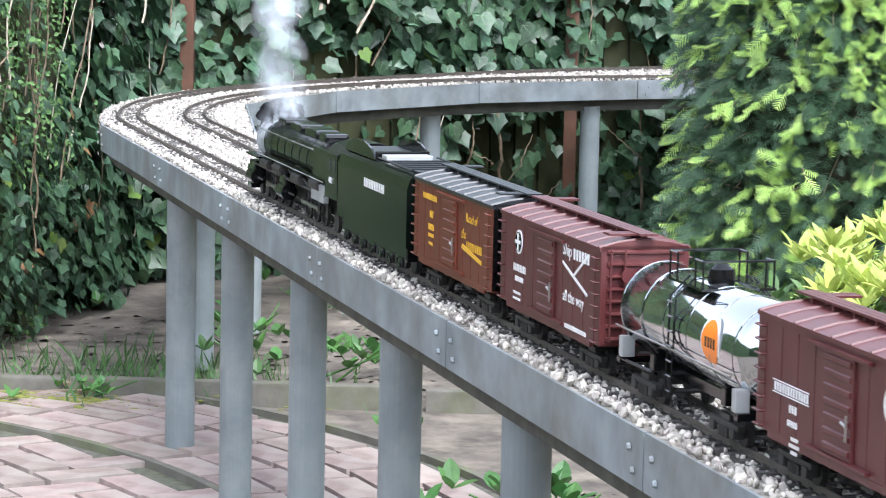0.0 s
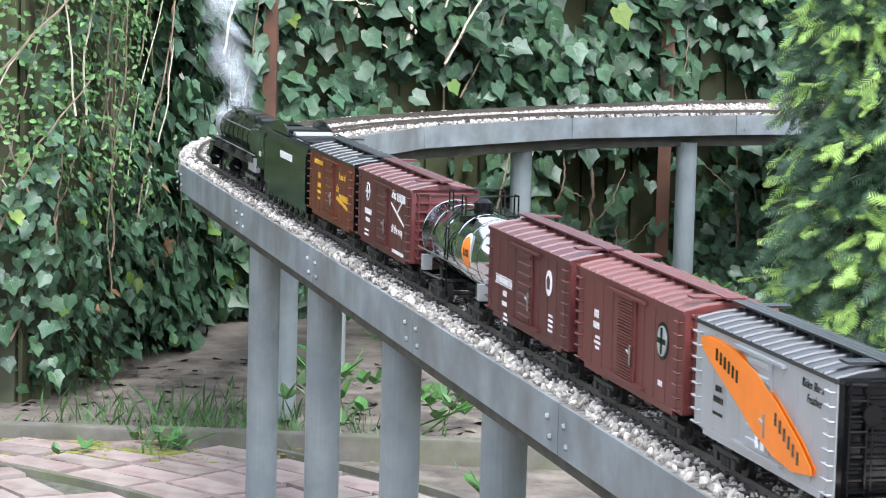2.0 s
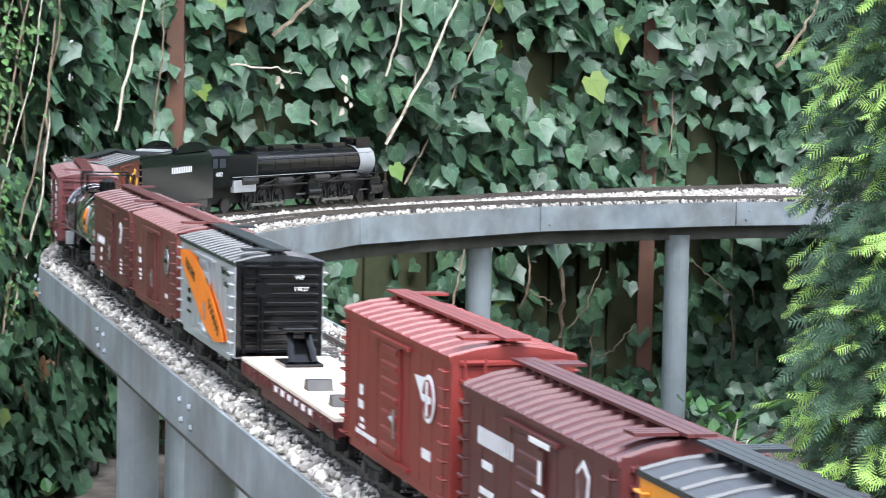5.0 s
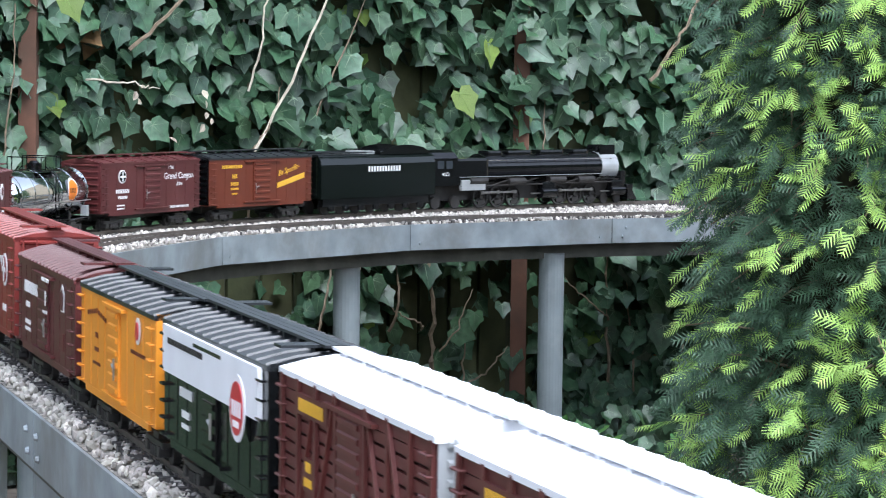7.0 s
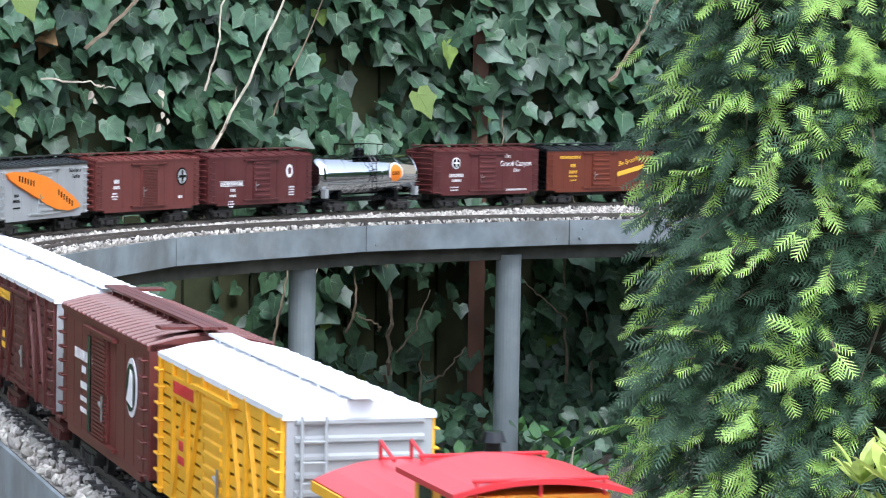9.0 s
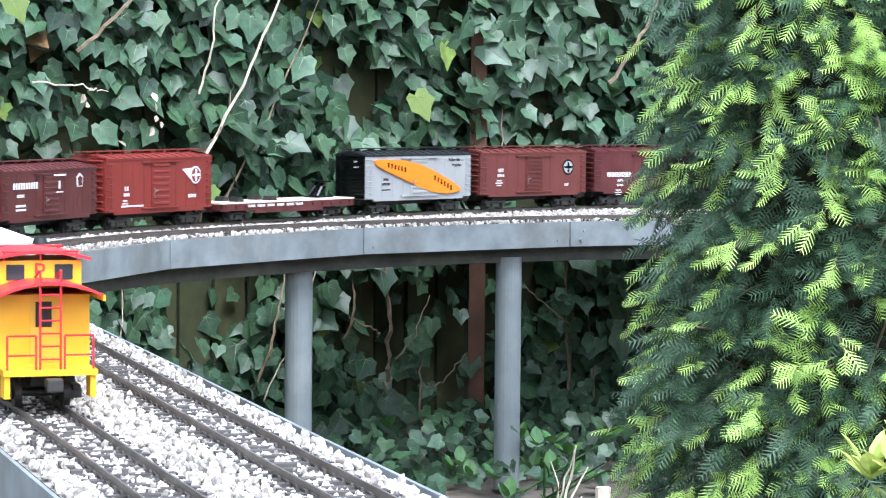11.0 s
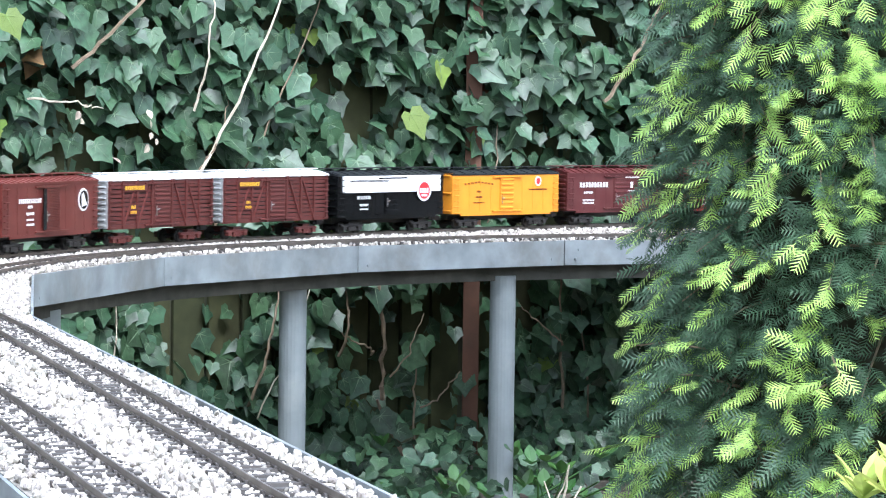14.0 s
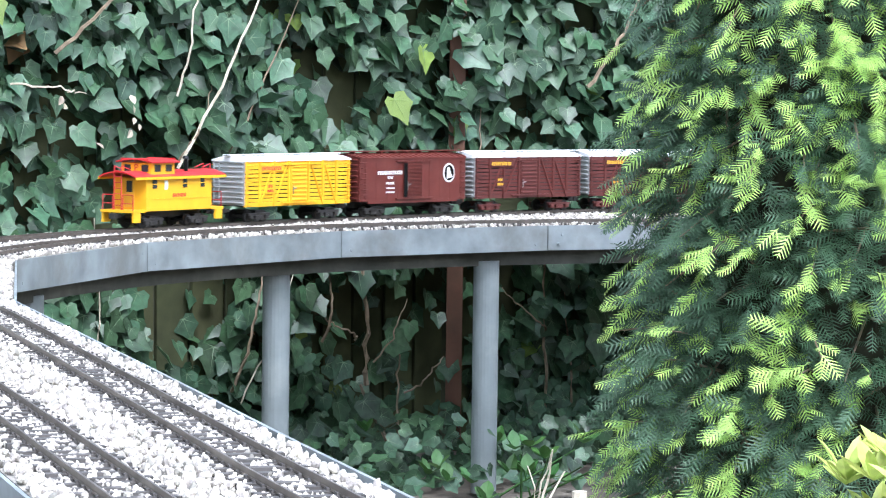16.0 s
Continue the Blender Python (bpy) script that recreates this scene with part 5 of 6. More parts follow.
def brick_mesh(w, d, hgt, seed):
    bm = bmesh.new()
    vs = box(bm, -w / 2, w / 2, -d / 2, d / 2, -hgt, 0)
    r = random.Random(seed)
    for v in vs:
        if v.co.z > -0.001:
            v.co.x *= 0.955
            v.co.y *= 0.93
            v.co.z += r.uniform(-0.002, 0.002)
    me = bpy.data.meshes.new("brick")
    bm.to_mesh(me)
    bm.free()
    me.materials.append(M_BRICK)
    return me


bm = bmesh.new()
n = 48
ring = [bm.verts.new((PC[0] + 2.43 * math.cos(a), PC[1] + 2.43 * math.sin(a), GROUND - 0.012)) for a in (k * 2 * math.pi / n for k in range(n))]
bm.faces.new(ring)
r = bmesh.ops.extrude_face_region(bm, geom=list(bm.faces))
bmesh.ops.translate(bm, vec=(0, 0, -0.03), verts=[v for v in r["geom"] if isinstance(v, bmesh.types.BMVert)])
bmesh.ops.bisect_plane(bm, geom=list(bm.verts) + list(bm.edges) + list(bm.faces), plane_co=(0, 4.4, 0), plane_no=(0, 1, 0), clear_outer=True)
bmesh.ops.recalc_face_normals(bm, faces=bm.faces)
patio = part("pavement", bm, M_JOINT)
tagged(patio, "round brick patio with mossy joints and a curved brick border", "pavement", kind="structure")
shapes = [brick_mesh(0.19, 0.092, 0.05, k) for k in range(5)]
single = 0
tvs = [[tuple(v.co) for v in s.vertices] for s in shapes]
tfs = [tuple(p.vertices) for p in shapes[0].polygons]
rest = [[] for _ in shapes]
for k in range(5):
    R = 1.91 + 0.098 * k
    m = int(2 * math.pi * R / 0.197)
    for j in range(m):
        a = (j + 0.5 * (k % 2)) * 2 * math.pi / m
        x, y = PC[0] + R * math.cos(a), PC[1] + R * math.sin(a)
        if y > 4.36 or y < 0.3:
            continue
        mm = Matrix.Translation((x, y, GROUND + rng.uniform(-0.003, 0.004))) @ Euler((rng.uniform(-0.015, 0.015), rng.uniform(-0.015, 0.015), a + math.pi / 2 + rng.uniform(-0.03, 0.03))).to_matrix().to_4x4()
        q = rng.randrange(5)
        if x > -1.2 and single < 140:
            ob = new("brick", shapes[q])
            ob.parent = patio
            ob.matrix_basis = mm
            single += 1
        else:
            rest[q].append([list(v) for v in mm])
# herringbone inside the border
U = 0.0985
ca, sa = math.cos(0.62), math.sin(0.62)
for i in range(-40, 41):
    for j in range(-40, 41):
        kind_ = (i - j) % 4
        if kind_ not in (0, 3):
            continue
        px, py = (i + 1, j + 0.5) if kind_ == 0 else (i + 0.5, j + 1)
        x, y = PC[0] + U * (px * ca - py * sa), PC[1] + U * (px * sa + py * ca)
        if math.hypot(x - PC[0], y - PC[1]) > 1.8 or y > 4.34 or x < -3.9 or y < 0.4:
            continue
        mm = Matrix.Translation((x, y, GROUND + rng.uniform(-0.004, 0.004))) @ Euler((rng.uniform(-0.015, 0.015), rng.uniform(-0.015, 0.015), 0.62 + (math.pi / 2 if kind_ else 0) + rng.uniform(-0.02, 0.02))).to_matrix().to_4x4()
        q = rng.randrange(5)
        if single < 300 and x > -1.5 and y > 2.0:
            ob = new("brick", shapes[q])
            ob.parent = patio
            ob.matrix_basis = mm
            single += 1
        else:
            rest[q].append([list(w) for w in mm])
for q in range(5):
    tagged(scatter_mesh("bricks", tvs[q], tfs, rest[q], M_BRICK, patio), kind="stuff")
# dark kerb rings and back edge
for R in (1.85, 2.395):
    bm = bmesh.new()
    m = 60
    prev = None
    for k in range(m + 1):
        a = radians(-60 + 135 * k / m)
        y = PC[1] + R * math.sin(a)
        if y > 4.38:
            break
        rr = [bm.verts.new((PC[0] + q * math.cos(a), PC[1] + q * math.sin(a), z)) for q, z in ((R - 0.011, GROUND - 0.04), (R + 0.011, GROUND - 0.04), (R + 0.009, GROUND + 0.004), (R - 0.009, GROUND + 0.004))]
        if prev:
            for i in range(4):
                bm.faces.new((prev[i], prev[(i + 1) % 4], rr[(i + 1) % 4], rr[i]))
        prev = rr
    tagged(part("kerb", bm, M_KERB), "thin dark mossy kerb set in the patio", "kerb", kind="structure")
for k in range(9):
    bm = bmesh.new()
    x = -3.6 + 0.42 * k
    box(bm, x, x + 0.4 + rng.uniform(-0.02, 0.015), 4.39, 4.435, GROUND - 0.05, GROUND + 0.02 + rng.uniform(-0.006, 0.008), 0.004)
    ob = part("edging_stone", bm, M_KERB)
    tagged(ob, "flat mossy stone edging along the patio", "edging stone", "patio edging")
    ob.rotation_euler = (0, 0, 0)

# moss tufts along the patio's back edge
tv = [(0, 0, 0), (1, 0, 0.15), (0.3, 0.9, 0.25), (-0.7, 0.6, 0.1), (-0.8, -0.5, 0.2), (0.2, -0.9, 0.12), (0, 0, 0.5)]
tf = [(6, 1, 2), (6, 2, 3), (6, 3, 4), (6, 4, 5), (6, 5, 1)]
mats = []
for k in range(900):
    a = rng.gauss(0, 0.28)
    x, y = -1.35 + a, 4.25 + rng.gauss(0, 0.05)
    q = rng.uniform(0.004, 0.014)
    mats.append([list(w) for w in Matrix.Translation((x, min(y, 4.37), GROUND - 0.003)) @ Matrix.Rotation(rng.uniform(0, 6), 4, "Z") @ Matrix.Diagonal((q, q, q * 0.5, 1))])
tagged(scatter_mesh("moss", tv, tf, mats, M_MOSS), "yellow-green moss patch on the patio", "moss", kind="stuff")
# soil crumbs and litter
mats = []
for k in range(3500):
    x, y = rng.uniform(-3.2, 1.6), rng.uniform(4.42, 5.8)
    if k % 4 == 0:
        x, y = rng.uniform(0.1, 1.6), rng.uniform(1.5, 4.2)
    q = rng.uniform(0.006, 0.02)
    mats.append([list(w) for w in Matrix.Translation((x, y, GROUND - 0.032)) @ Euler((rng.uniform(-.4, .4), rng.uniform(-.4, .4), rng.uniform(0, 6))).to_matrix().to_4x4() @ Matrix.Diagonal((q * 1.6, q, q * 0.8, 1))])
tagged(scatter_mesh("leaf_litter", tv, tf, mats, M_SOIL), "dry crumbs and leaf litter on the soil", "litter", kind="stuff")

# ---- ivy wall ----
WALL = [(-4.6, 4.2), (-3.2, 4.45), (-1.42, 4.95), (-1.34, 5.6), (-1.3, 6.5), (0.1, 7.66), (1.35, 8.3)]
WL = [math.dist(a, b) for a, b in zip(WALL, WALL[1:])]


def wall_at(d):
    for (a, b), l in zip(zip(WALL, WALL[1:]), WL):
        if d <= l:
            u = d / l
            nx, ny = (b[1] - a[1]) / l, -(b[0] - a[0]) / l
            return a[0] + (b[0] - a[0]) * u, a[1] + (b[1] - a[1]) * u, nx, ny
        d -= l
    return WALL[-1][0], WALL[-1][1], 0.4, -0.9


TOTAL = sum(WL)
TOPZ = 1.75
for i, (a, b) in enumerate(zip(WALL, WALL[1:])):
    bm = bmesh.new()
    l = math.dist(a, b)
    nx, ny = (b[1] - a[1]) / l, -(b[0] - a[0]) / l
    for d0, d1 in ((0.10, 0.16),):
        v = []
        for (x, y) in (a, b):
            for d in (d0, d1):
                for z in (GROUND - 0.05, TOPZ):
                    v.append(bm.verts.new((x - nx * d, y - ny * d, z)))
        for f in ((0, 1, 5, 4), (2, 6, 7, 3), (1, 3, 7, 5), (0, 4, 6, 2), (0, 2, 3, 1), (4, 5, 7, 6)):
            bm.faces.new([v[k] for k in f])
    bmesh.ops.recalc_face_normals(bm, faces=bm.faces)
    wall = tagged(part("wall_%d" % (i + 1), bm, M_DARKWALL), "dark olive board fence behind the ivy", "fence", kind="structure")
    rb = random.Random(60 + i)
    for k in range(int(l / 0.105)):
        bm = bmesh.new()
        box(bm, 0, 0.094, -0.006, 0.006, GROUND - 0.16, TOPZ - rb.uniform(0, 0.03), 0.002)
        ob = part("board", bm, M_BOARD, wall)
        u = (0.105 * k + 0.005) / l
        o = 0.09 + rb.uniform(-0.004, 0.004)
        ob.matrix_basis = Matrix.Translation((a[0] + (b[0] - a[0]) * u - nx * o, a[1] + (b[1] - a[1]) * u - ny * o, 0)) @ Matrix.Rotation(math.atan2(b[1] - a[1], b[0] - a[0]), 4, "Z")


LEAF = [(0, 0.04, 0), (0.17, -0.1, 0.04), (0.42, 0.0, 0.1), (0.43, 0.2, 0.09), (0.5, 0.44, 0.12), (0.27, 0.62, 0.05), (0, 1.0, -0.06), (-0.27, 0.62, 0.05), (-0.5, 0.44, 0.12), (-0.43, 0.2, 0.09), (-0.42, 0.0, 0.1), (-0.17, -0.1, 0.04), (0, 0.35, 0.0)]
LEAF_F = [(12, 0, 1), (12, 1, 2), (12, 2, 3), (12, 3, 4), (12, 4, 5), (12, 5, 6), (12, 6, 7), (12, 7, 8), (12, 8, 9), (12, 9, 10), (12, 10, 11), (12, 11, 0)]
LEAF_N = len(LEAF_F)
for tx, ty, tz in ((0, 0.93, -0.04), (0.44, 0.42, 0.11), (-0.44, 0.42, 0.11), (0.36, 0.04, 0.09), (-0.36, 0.04, 0.09)):
    n0, ln = len(LEAF), math.hypot(tx, ty - 0.08)
    ox, oy = -0.016 * (ty - 0.08) / ln, 0.016 * tx / ln
    LEAF += [(ox, 0.08 + oy, 0.014), (-ox, 0.08 - oy, 0.014), (tx * 0.55, 0.08 + (ty - 0.08) * 0.55, 0.016 + tz * 0.45), (tx, ty, tz + 0.012)]
    LEAF_F += [(n0, n0 + 1, n0 + 2), (n0 + 1, n0 + 3, n0 + 2)]
SIMPLE = [(0, 0, 0), (0.28, 0.3, 0.08), (0.26, 0.62, 0.07), (0, 1, -0.03), (-0.26, 0.62, 0.07), (-0.28, 0.3, 0.08), (0, 0.45, 0)]
SIMPLE_F = [(6, 0, 1), (6, 1, 2), (6, 2, 3), (6, 3, 4), (6, 4, 5), (6, 5, 0)]


def leaf_pose(x, y, z, nx, ny, size, r, droop=1.0):
    """Blade facing out of the wall and up, its tip hanging down."""
    out = Vector((nx, ny, 0.5 + r.gauss(0, 0.38))) + Vector((r.gauss(0, 0.42), r.gauss(0, 0.42), 0))
    out.normalize()
    tip = Vector((r.gauss(0, 0.75), r.gauss(0, 0.75), -droop))
    tip = (tip - out * tip.dot(out)).normalized()
    side = tip.cross(out)
    m = Matrix((side, tip, out)).transposed().to_4x4()
    return Matrix.Translation((x, y, z)) @ m @ Matrix.Diagonal((size, size, size, 1))


ivy = thing("ivy", "dense dark green ivy climbing over the garden fence", "ivy")
r = random.Random(21)
big, pale, small, dry = [], [], [], []
for k in range(33000):
    d = r.uniform(0.6, TOTAL)
    x, y, nx, ny = wall_at(d)
    z = GROUND + (TOPZ - GROUND) * r.random() ** 1.15
    hole = noise.noise((x * 2.2 + 5, y * 2.2, z * 2.6)) + 0.5 * noise.noise((x * 6, y * 6, z * 6))
    left = d < WL[0] + WL[1] + WL[2] + 0.2
    thr = -0.4 if not left else -0.32
    if z < -0.1 and not left:
        thr = -0.46 if d < WL[0] + WL[1] + WL[2] + WL[3] + 0.68 * WL[4] else -0.2
    bare = (d - WL[0] - WL[1] - WL[2] - WL[3]) / WL[4]
    if 0.14 < bare < 0.44 and 0.02 < z < 0.36 and r.random() < 0.4:
        continue
    if hole < thr and r.random() < 0.88:
        continue
    dep = r.uniform(-0.11, 0.07) + 0.05 * hole
    sz = r.uniform(0.04, 0.076) * (1.0 if not left else 0.62)
    if r.random() < 0.06:
        sz *= 1.35
    m = leaf_pose(x + nx * dep, y + ny * dep, z, nx, ny, sz, r)
    t = noise.noise((x * 1.3 + 40, y * 1.3, z * 1.3))
    if left and t > -0.08 and r.random() < 0.75:
        for q in range(3):
            small.append([list(w) for w in leaf_pose(x + nx * (dep + 0.03) + r.gauss(0, 0.03), y + ny * (dep + 0.03), z + r.gauss(0, 0.03), nx, ny, r.uniform(0.014, 0.026), r, 0.3)])
    elif r.random() < 0.004:
        dry.append([list(w) for w in m])
    elif r.random() < 0.014:
        pale.append([list(w) for w in m])
    else:
        big.append([list(w) for w in m])
lone = bpy.data.meshes.new("ivy_leaf")
lone.from_pydata(LEAF, [], LEAF_F)
lone.materials.append(M_IVY)
lone.materials.append(M_VEIN)
lone.polygons.foreach_set("material_index", [int(i >= LEAF_N) for i in range(len(LEAF_F))])
lone.shade_smooth()
picked = 0
keep = []
for w in big:
    if picked < 300 and -0.75 < w[0][3] < 0.5 and w[1][3] > 6.4 and w[2][3] > 0.15 and w[2][3] < 0.62:
        ob = new("leaf", lone)
        ob.parent = ivy
        ob.matrix_basis = Matrix(w)
        picked += 1
    else:
        keep.append(w)
tagged(scatter_mesh("ivy_foliage", LEAF, LEAF_F, keep, M_IVY, ivy, True, M_VEIN, LEAF_N), kind="stuff")
tagged(scatter_mesh("withered_leaves", LEAF, LEAF_F, dry, M_DRYLEAF, ivy, True), kind="stuff")
tagged(scatter_mesh("young_leaves", LEAF, LEAF_F, pale, M_IVY_PALE, ivy, True, M_VEIN, LEAF_N), kind="stuff")
fair = bpy.data.meshes.new("pale_leaf")
fair.from_pydata(LEAF, [], LEAF_F)
fair.materials.append(M_IVY_PALE)
fair.shade_smooth()
for x, y, z, s in ((-0.12, 7.36, 0.335, 0.085), (-1.02, 6.4, 0.55, 0.07), (-0.62, 6.95, 0.1, 0.05)):
    ob = new("leaf", fair)
    ob.parent = ivy
    ob.matrix_basis = leaf_pose(x, y, z, 0.3, -0.95, s, random.Random(3))
# bleached dead leaves caught in the stems
rd = random.Random(77)
paper = []
for u, z in ((0.25, 0.33), (0.255, 0.31), (0.262, 0.345), (0.36, 0.31), (0.362, 0.28), (0.358, 0.25), (0.37, 0.265), (0.355, 0.335), (0.3, 0.22), (0.81, 0.02)):
    x, y, nx, ny = wall_at(WL[0] + WL[1] + WL[2] + WL[3] + WL[4] * u)
    paper.append([list(w) for w in leaf_pose(x + nx * 0.09, y + ny * 0.09, z, nx, ny, rd.uniform(0.018, 0.034), rd)])
tagged(scatter_mesh("bleached_leaves", SIMPLE, SIMPLE_F, paper, M_PAPERLEAF, ivy), "bleached dead leaves", kind="stuff")
# ivy creeping over the soil under the deck
low = []
for k in range(750):
    x = rd.uniform(-0.75, 0.7)
    y = 7.25 + 0.72 * x - abs(rd.gauss(0, 0.38))
    low.append([list(w) for w in leaf_pose(x, y, GROUND + rd.random() ** 2 * 0.14, 0.2, -0.6, rd.uniform(0.03, 0.052), rd, 0.5)])
tagged(scatter_mesh("ground_ivy", LEAF, LEAF_F, low, M_IVY, ivy, True, M_VEIN, LEAF_N), kind="stuff")
creeper = tagged(scatter_mesh("creeper", SIMPLE, SIMPLE_F, small, M_CREEPER), "small-leaved light green creeper among the ivy", "creeper", kind="stuff")


def twig(pts, r0, r1, material, name, label, wob=0.0025, parent=None):
    bm = bmesh.new()
    q = random.Random(int(abs(pts[0][0]) * 1000) + 7)
    fine = []
    for a, b in zip(pts, pts[1:]):
        for k in range(5):
            u = k / 5
            fine.append(tuple(a[i] + (b[i] - a[i]) * u + q.gauss(0, wob) for i in range(3)))
    fine.append(pts[-1])
    sweep(bm, fine, r0, r1, 5)
    ob = part(name, bm, material, parent)
    if parent is None:
        tagged(ob, label, "twig", "twigs in the ivy")
    return ob


def stem_on_wall(d0, z0, d1, z1, out, r0, material):
    a, b = wall_at(d0), wall_at(d1)
    pts = []
    for k in range(4):
        u = k / 3
        p = wall_at(d0 + (d1 - d0) * u)
        o = out + 0.02 * math.sin(5 * u + d0)
        pts.append((p[0] + p[2] * o, p[1] + p[3] * o, z0 + (z1 - z0) * u))
    return twig(pts, r0, r0 * 0.5, material, "twig", "bare dry stem hanging in the ivy")


r = random.Random(4)
D3 = WL[0] + WL[1] + WL[2] + WL[3]
for k in range(80):
    d = r.uniform(1.6, TOTAL - 0.2) if k < 40 else r.uniform(WL[0], WL[0] + WL[1] + WL[2])
    z = r.uniform(-0.55, 0.2)
    stem_on_wall(d, z, d + r.gauss(0, 0.18), z + r.uniform(0.3, 0.8), r.uniform(-0.02, 0.07), r.uniform(0.0022, 0.0042), M_STEM if k % 3 else M_STEM_PALE)
S4 = lambda u: D3 + WL[4] * u
S5 = lambda u: D3 + WL[4] + WL[5] * u
stem_on_wall(S4(0.43), 0.16, S4(0.605), 0.75, 0.11, 0.0045, M_STEM_PALE)
stem_on_wall(S4(0.435), 0.18, S4(0.49), 0.36, 0.1, 0.003, M_STEM)
stem_on_wall(S4(0.24), 0.43, S4(0.42), 0.75, 0.11, 0.0055, M_STEM)
stem_on_wall(S4(0.17), 0.36, S4(0.28), 0.337, 0.12, 0.003, M_STEM_PALE)
stem_on_wall(S4(0.425), 0.335, S4(0.455), 0.72, 0.12, 0.0035, M_STEM_PALE)
stem_on_wall(S5(0.2), 0.36, S5(0.37), 0.7, 0.11, 0.006, M_STEM)
# thick woody stems under the deck
for u0, z0, u1, z1, rad in ((0.85, -0.72, 0.775, -0.42, 0.0085), (0.775, -0.42, 0.762, 0.1, 0.0075), (0.82, -0.68, 0.845, -0.3, 0.0045), (0.76, -0.3, 0.71, -0.24, 0.0035), (0.7, -0.3, 0.715, -0.08, 0.0045), (0.54, -0.42, 0.6, -0.1, 0.005), (0.79, -0.36, 0.86, -0.2, 0.003), (0.85, -0.45, 0.93, -0.36, 0.003)):
    stem_on_wall(S4(u0), z0, S4(u1), z1, 0.05, rad, M_STEM)
for u0, z0, u1, z1, rad in ((0.136, -0.66, 0.142, -0.05, 0.006), (0.2, -0.6, 0.19, -0.1, 0.004), (0.14, -0.3, 0.05, -0.18, 0.003)):
    stem_on_wall(S5(u0), z0, S5(u1), z1, 0.05, rad, M_STEM)
stem_on_wall(D3 - 0.3, 0.2, D3 - 0.1, 0.7, 0.12, 0.004, M_STEM_PALE)
stem_on_wall(WL[0] + WL[1] - 0.5, -0.25, WL[0] + WL[1] + 0.1, 0.5, 0.1, 0.005, M_STEM)
stem_on_wall(WL[0] + WL[1] - 1.0, 0.1, WL[0] + WL[1] - 0.7, 0.7, 0.1, 0.0045, M_STEM_PALE)

# red-brown posts in the ivy
for x, y, rr, top in ((-1.135, 6.59, 0.022, 1.6), (0.05, 7.6, 0.022, 1.5)):
    bm = bmesh.new()
    box(bm, x - rr, x + rr, y - rr, y + rr, GROUND - 0.03, top, 0.004)
    tagged(part("fence_post", bm, M_RUSTPOST), "weathered red-brown post standing in the ivy", "post", "posts in the ivy")


# ---- yew ----
def sprig_template(pairs, spread, width, length=0.3):
    v, f = [], []
    for k in range(pairs):
        x = 0.12 + 0.86 * k / pairs
        ln = length * math.sin(math.pi * (0.2 + 0.72 * (k + 0.5) / pairs)) + 0.04
        for s in (-1, 1):
            dx, dy = math.cos(spread) * ln, s * math.sin(spread) * ln
            px, py = -s * math.sin(spread) * width, math.cos(spread) * width
            i = len(v)
            v += [(x - width, 0, 0), (x + width, 0, 0), (x + dx + width * 0.3, dy, -0.05), (x + dx - width * 0.3, dy, -0.05)]
            f.append((i, i + 1, i + 2, i + 3))
    i = len(v)
    v += [(0, -0.012, 0.004), (0, 0.012, 0.004), (1, 0.006, 0), (1, -0.006, 0)]
    f.append((i, i + 3, i + 2, i + 1))
    return v, f


SPRIG, SPRIG_F = sprig_template(6, 0.95, 0.036, 0.3)
FROND, FROND_F = sprig_template(6, 0.85, 0.042, 0.34)


def sprig_pose(p, d, up, size, r):
    d = Vector(d).normalized()
    side = d.cross(Vector(up)).normalized()
    u = side.cross(d)
    side = (side + u * r.gauss(0, 0.3)).normalized()
    u = d.cross(side) * -1
    m = Matrix((d, side, u)).transposed().to_4x4()
    return [list(w) for w in Matrix.Translation(p) @ m @ Matrix.Diagonal((size, size, size, 1))]


def yew_radius(a, z):
    q = 1 - 0.1 * ((z - 0.2) / 0.9) ** 2 if z > 0.2 else 1 + 0.03 * (0.2 - z)
    return q * (1 + 0.09 * noise.noise((2.2 * math.cos(a), 2.2 * math.sin(a), z * 2.4)) + 0.05 * noise.noise((6 * math.cos(a), 6 * math.sin(a), z * 6)))


YC, YA, YB = (0.82, 5.3), 0.44, 0.5
yew = thing("yew_bush", "dense dark green yew with bright yellow-green new shoots", "bush")
# solid filler core; the bush's inner shade is put into its dark colour
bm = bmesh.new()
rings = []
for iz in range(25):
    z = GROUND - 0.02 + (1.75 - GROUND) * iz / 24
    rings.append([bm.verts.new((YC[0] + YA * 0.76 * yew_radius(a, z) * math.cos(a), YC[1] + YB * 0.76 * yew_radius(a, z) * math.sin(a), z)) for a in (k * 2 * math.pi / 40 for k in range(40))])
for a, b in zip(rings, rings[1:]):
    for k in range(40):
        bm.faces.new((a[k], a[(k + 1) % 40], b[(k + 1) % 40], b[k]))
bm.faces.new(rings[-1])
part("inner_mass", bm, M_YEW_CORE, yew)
r = random.Random(9)
old, tips, wood = [], [], bmesh.new()
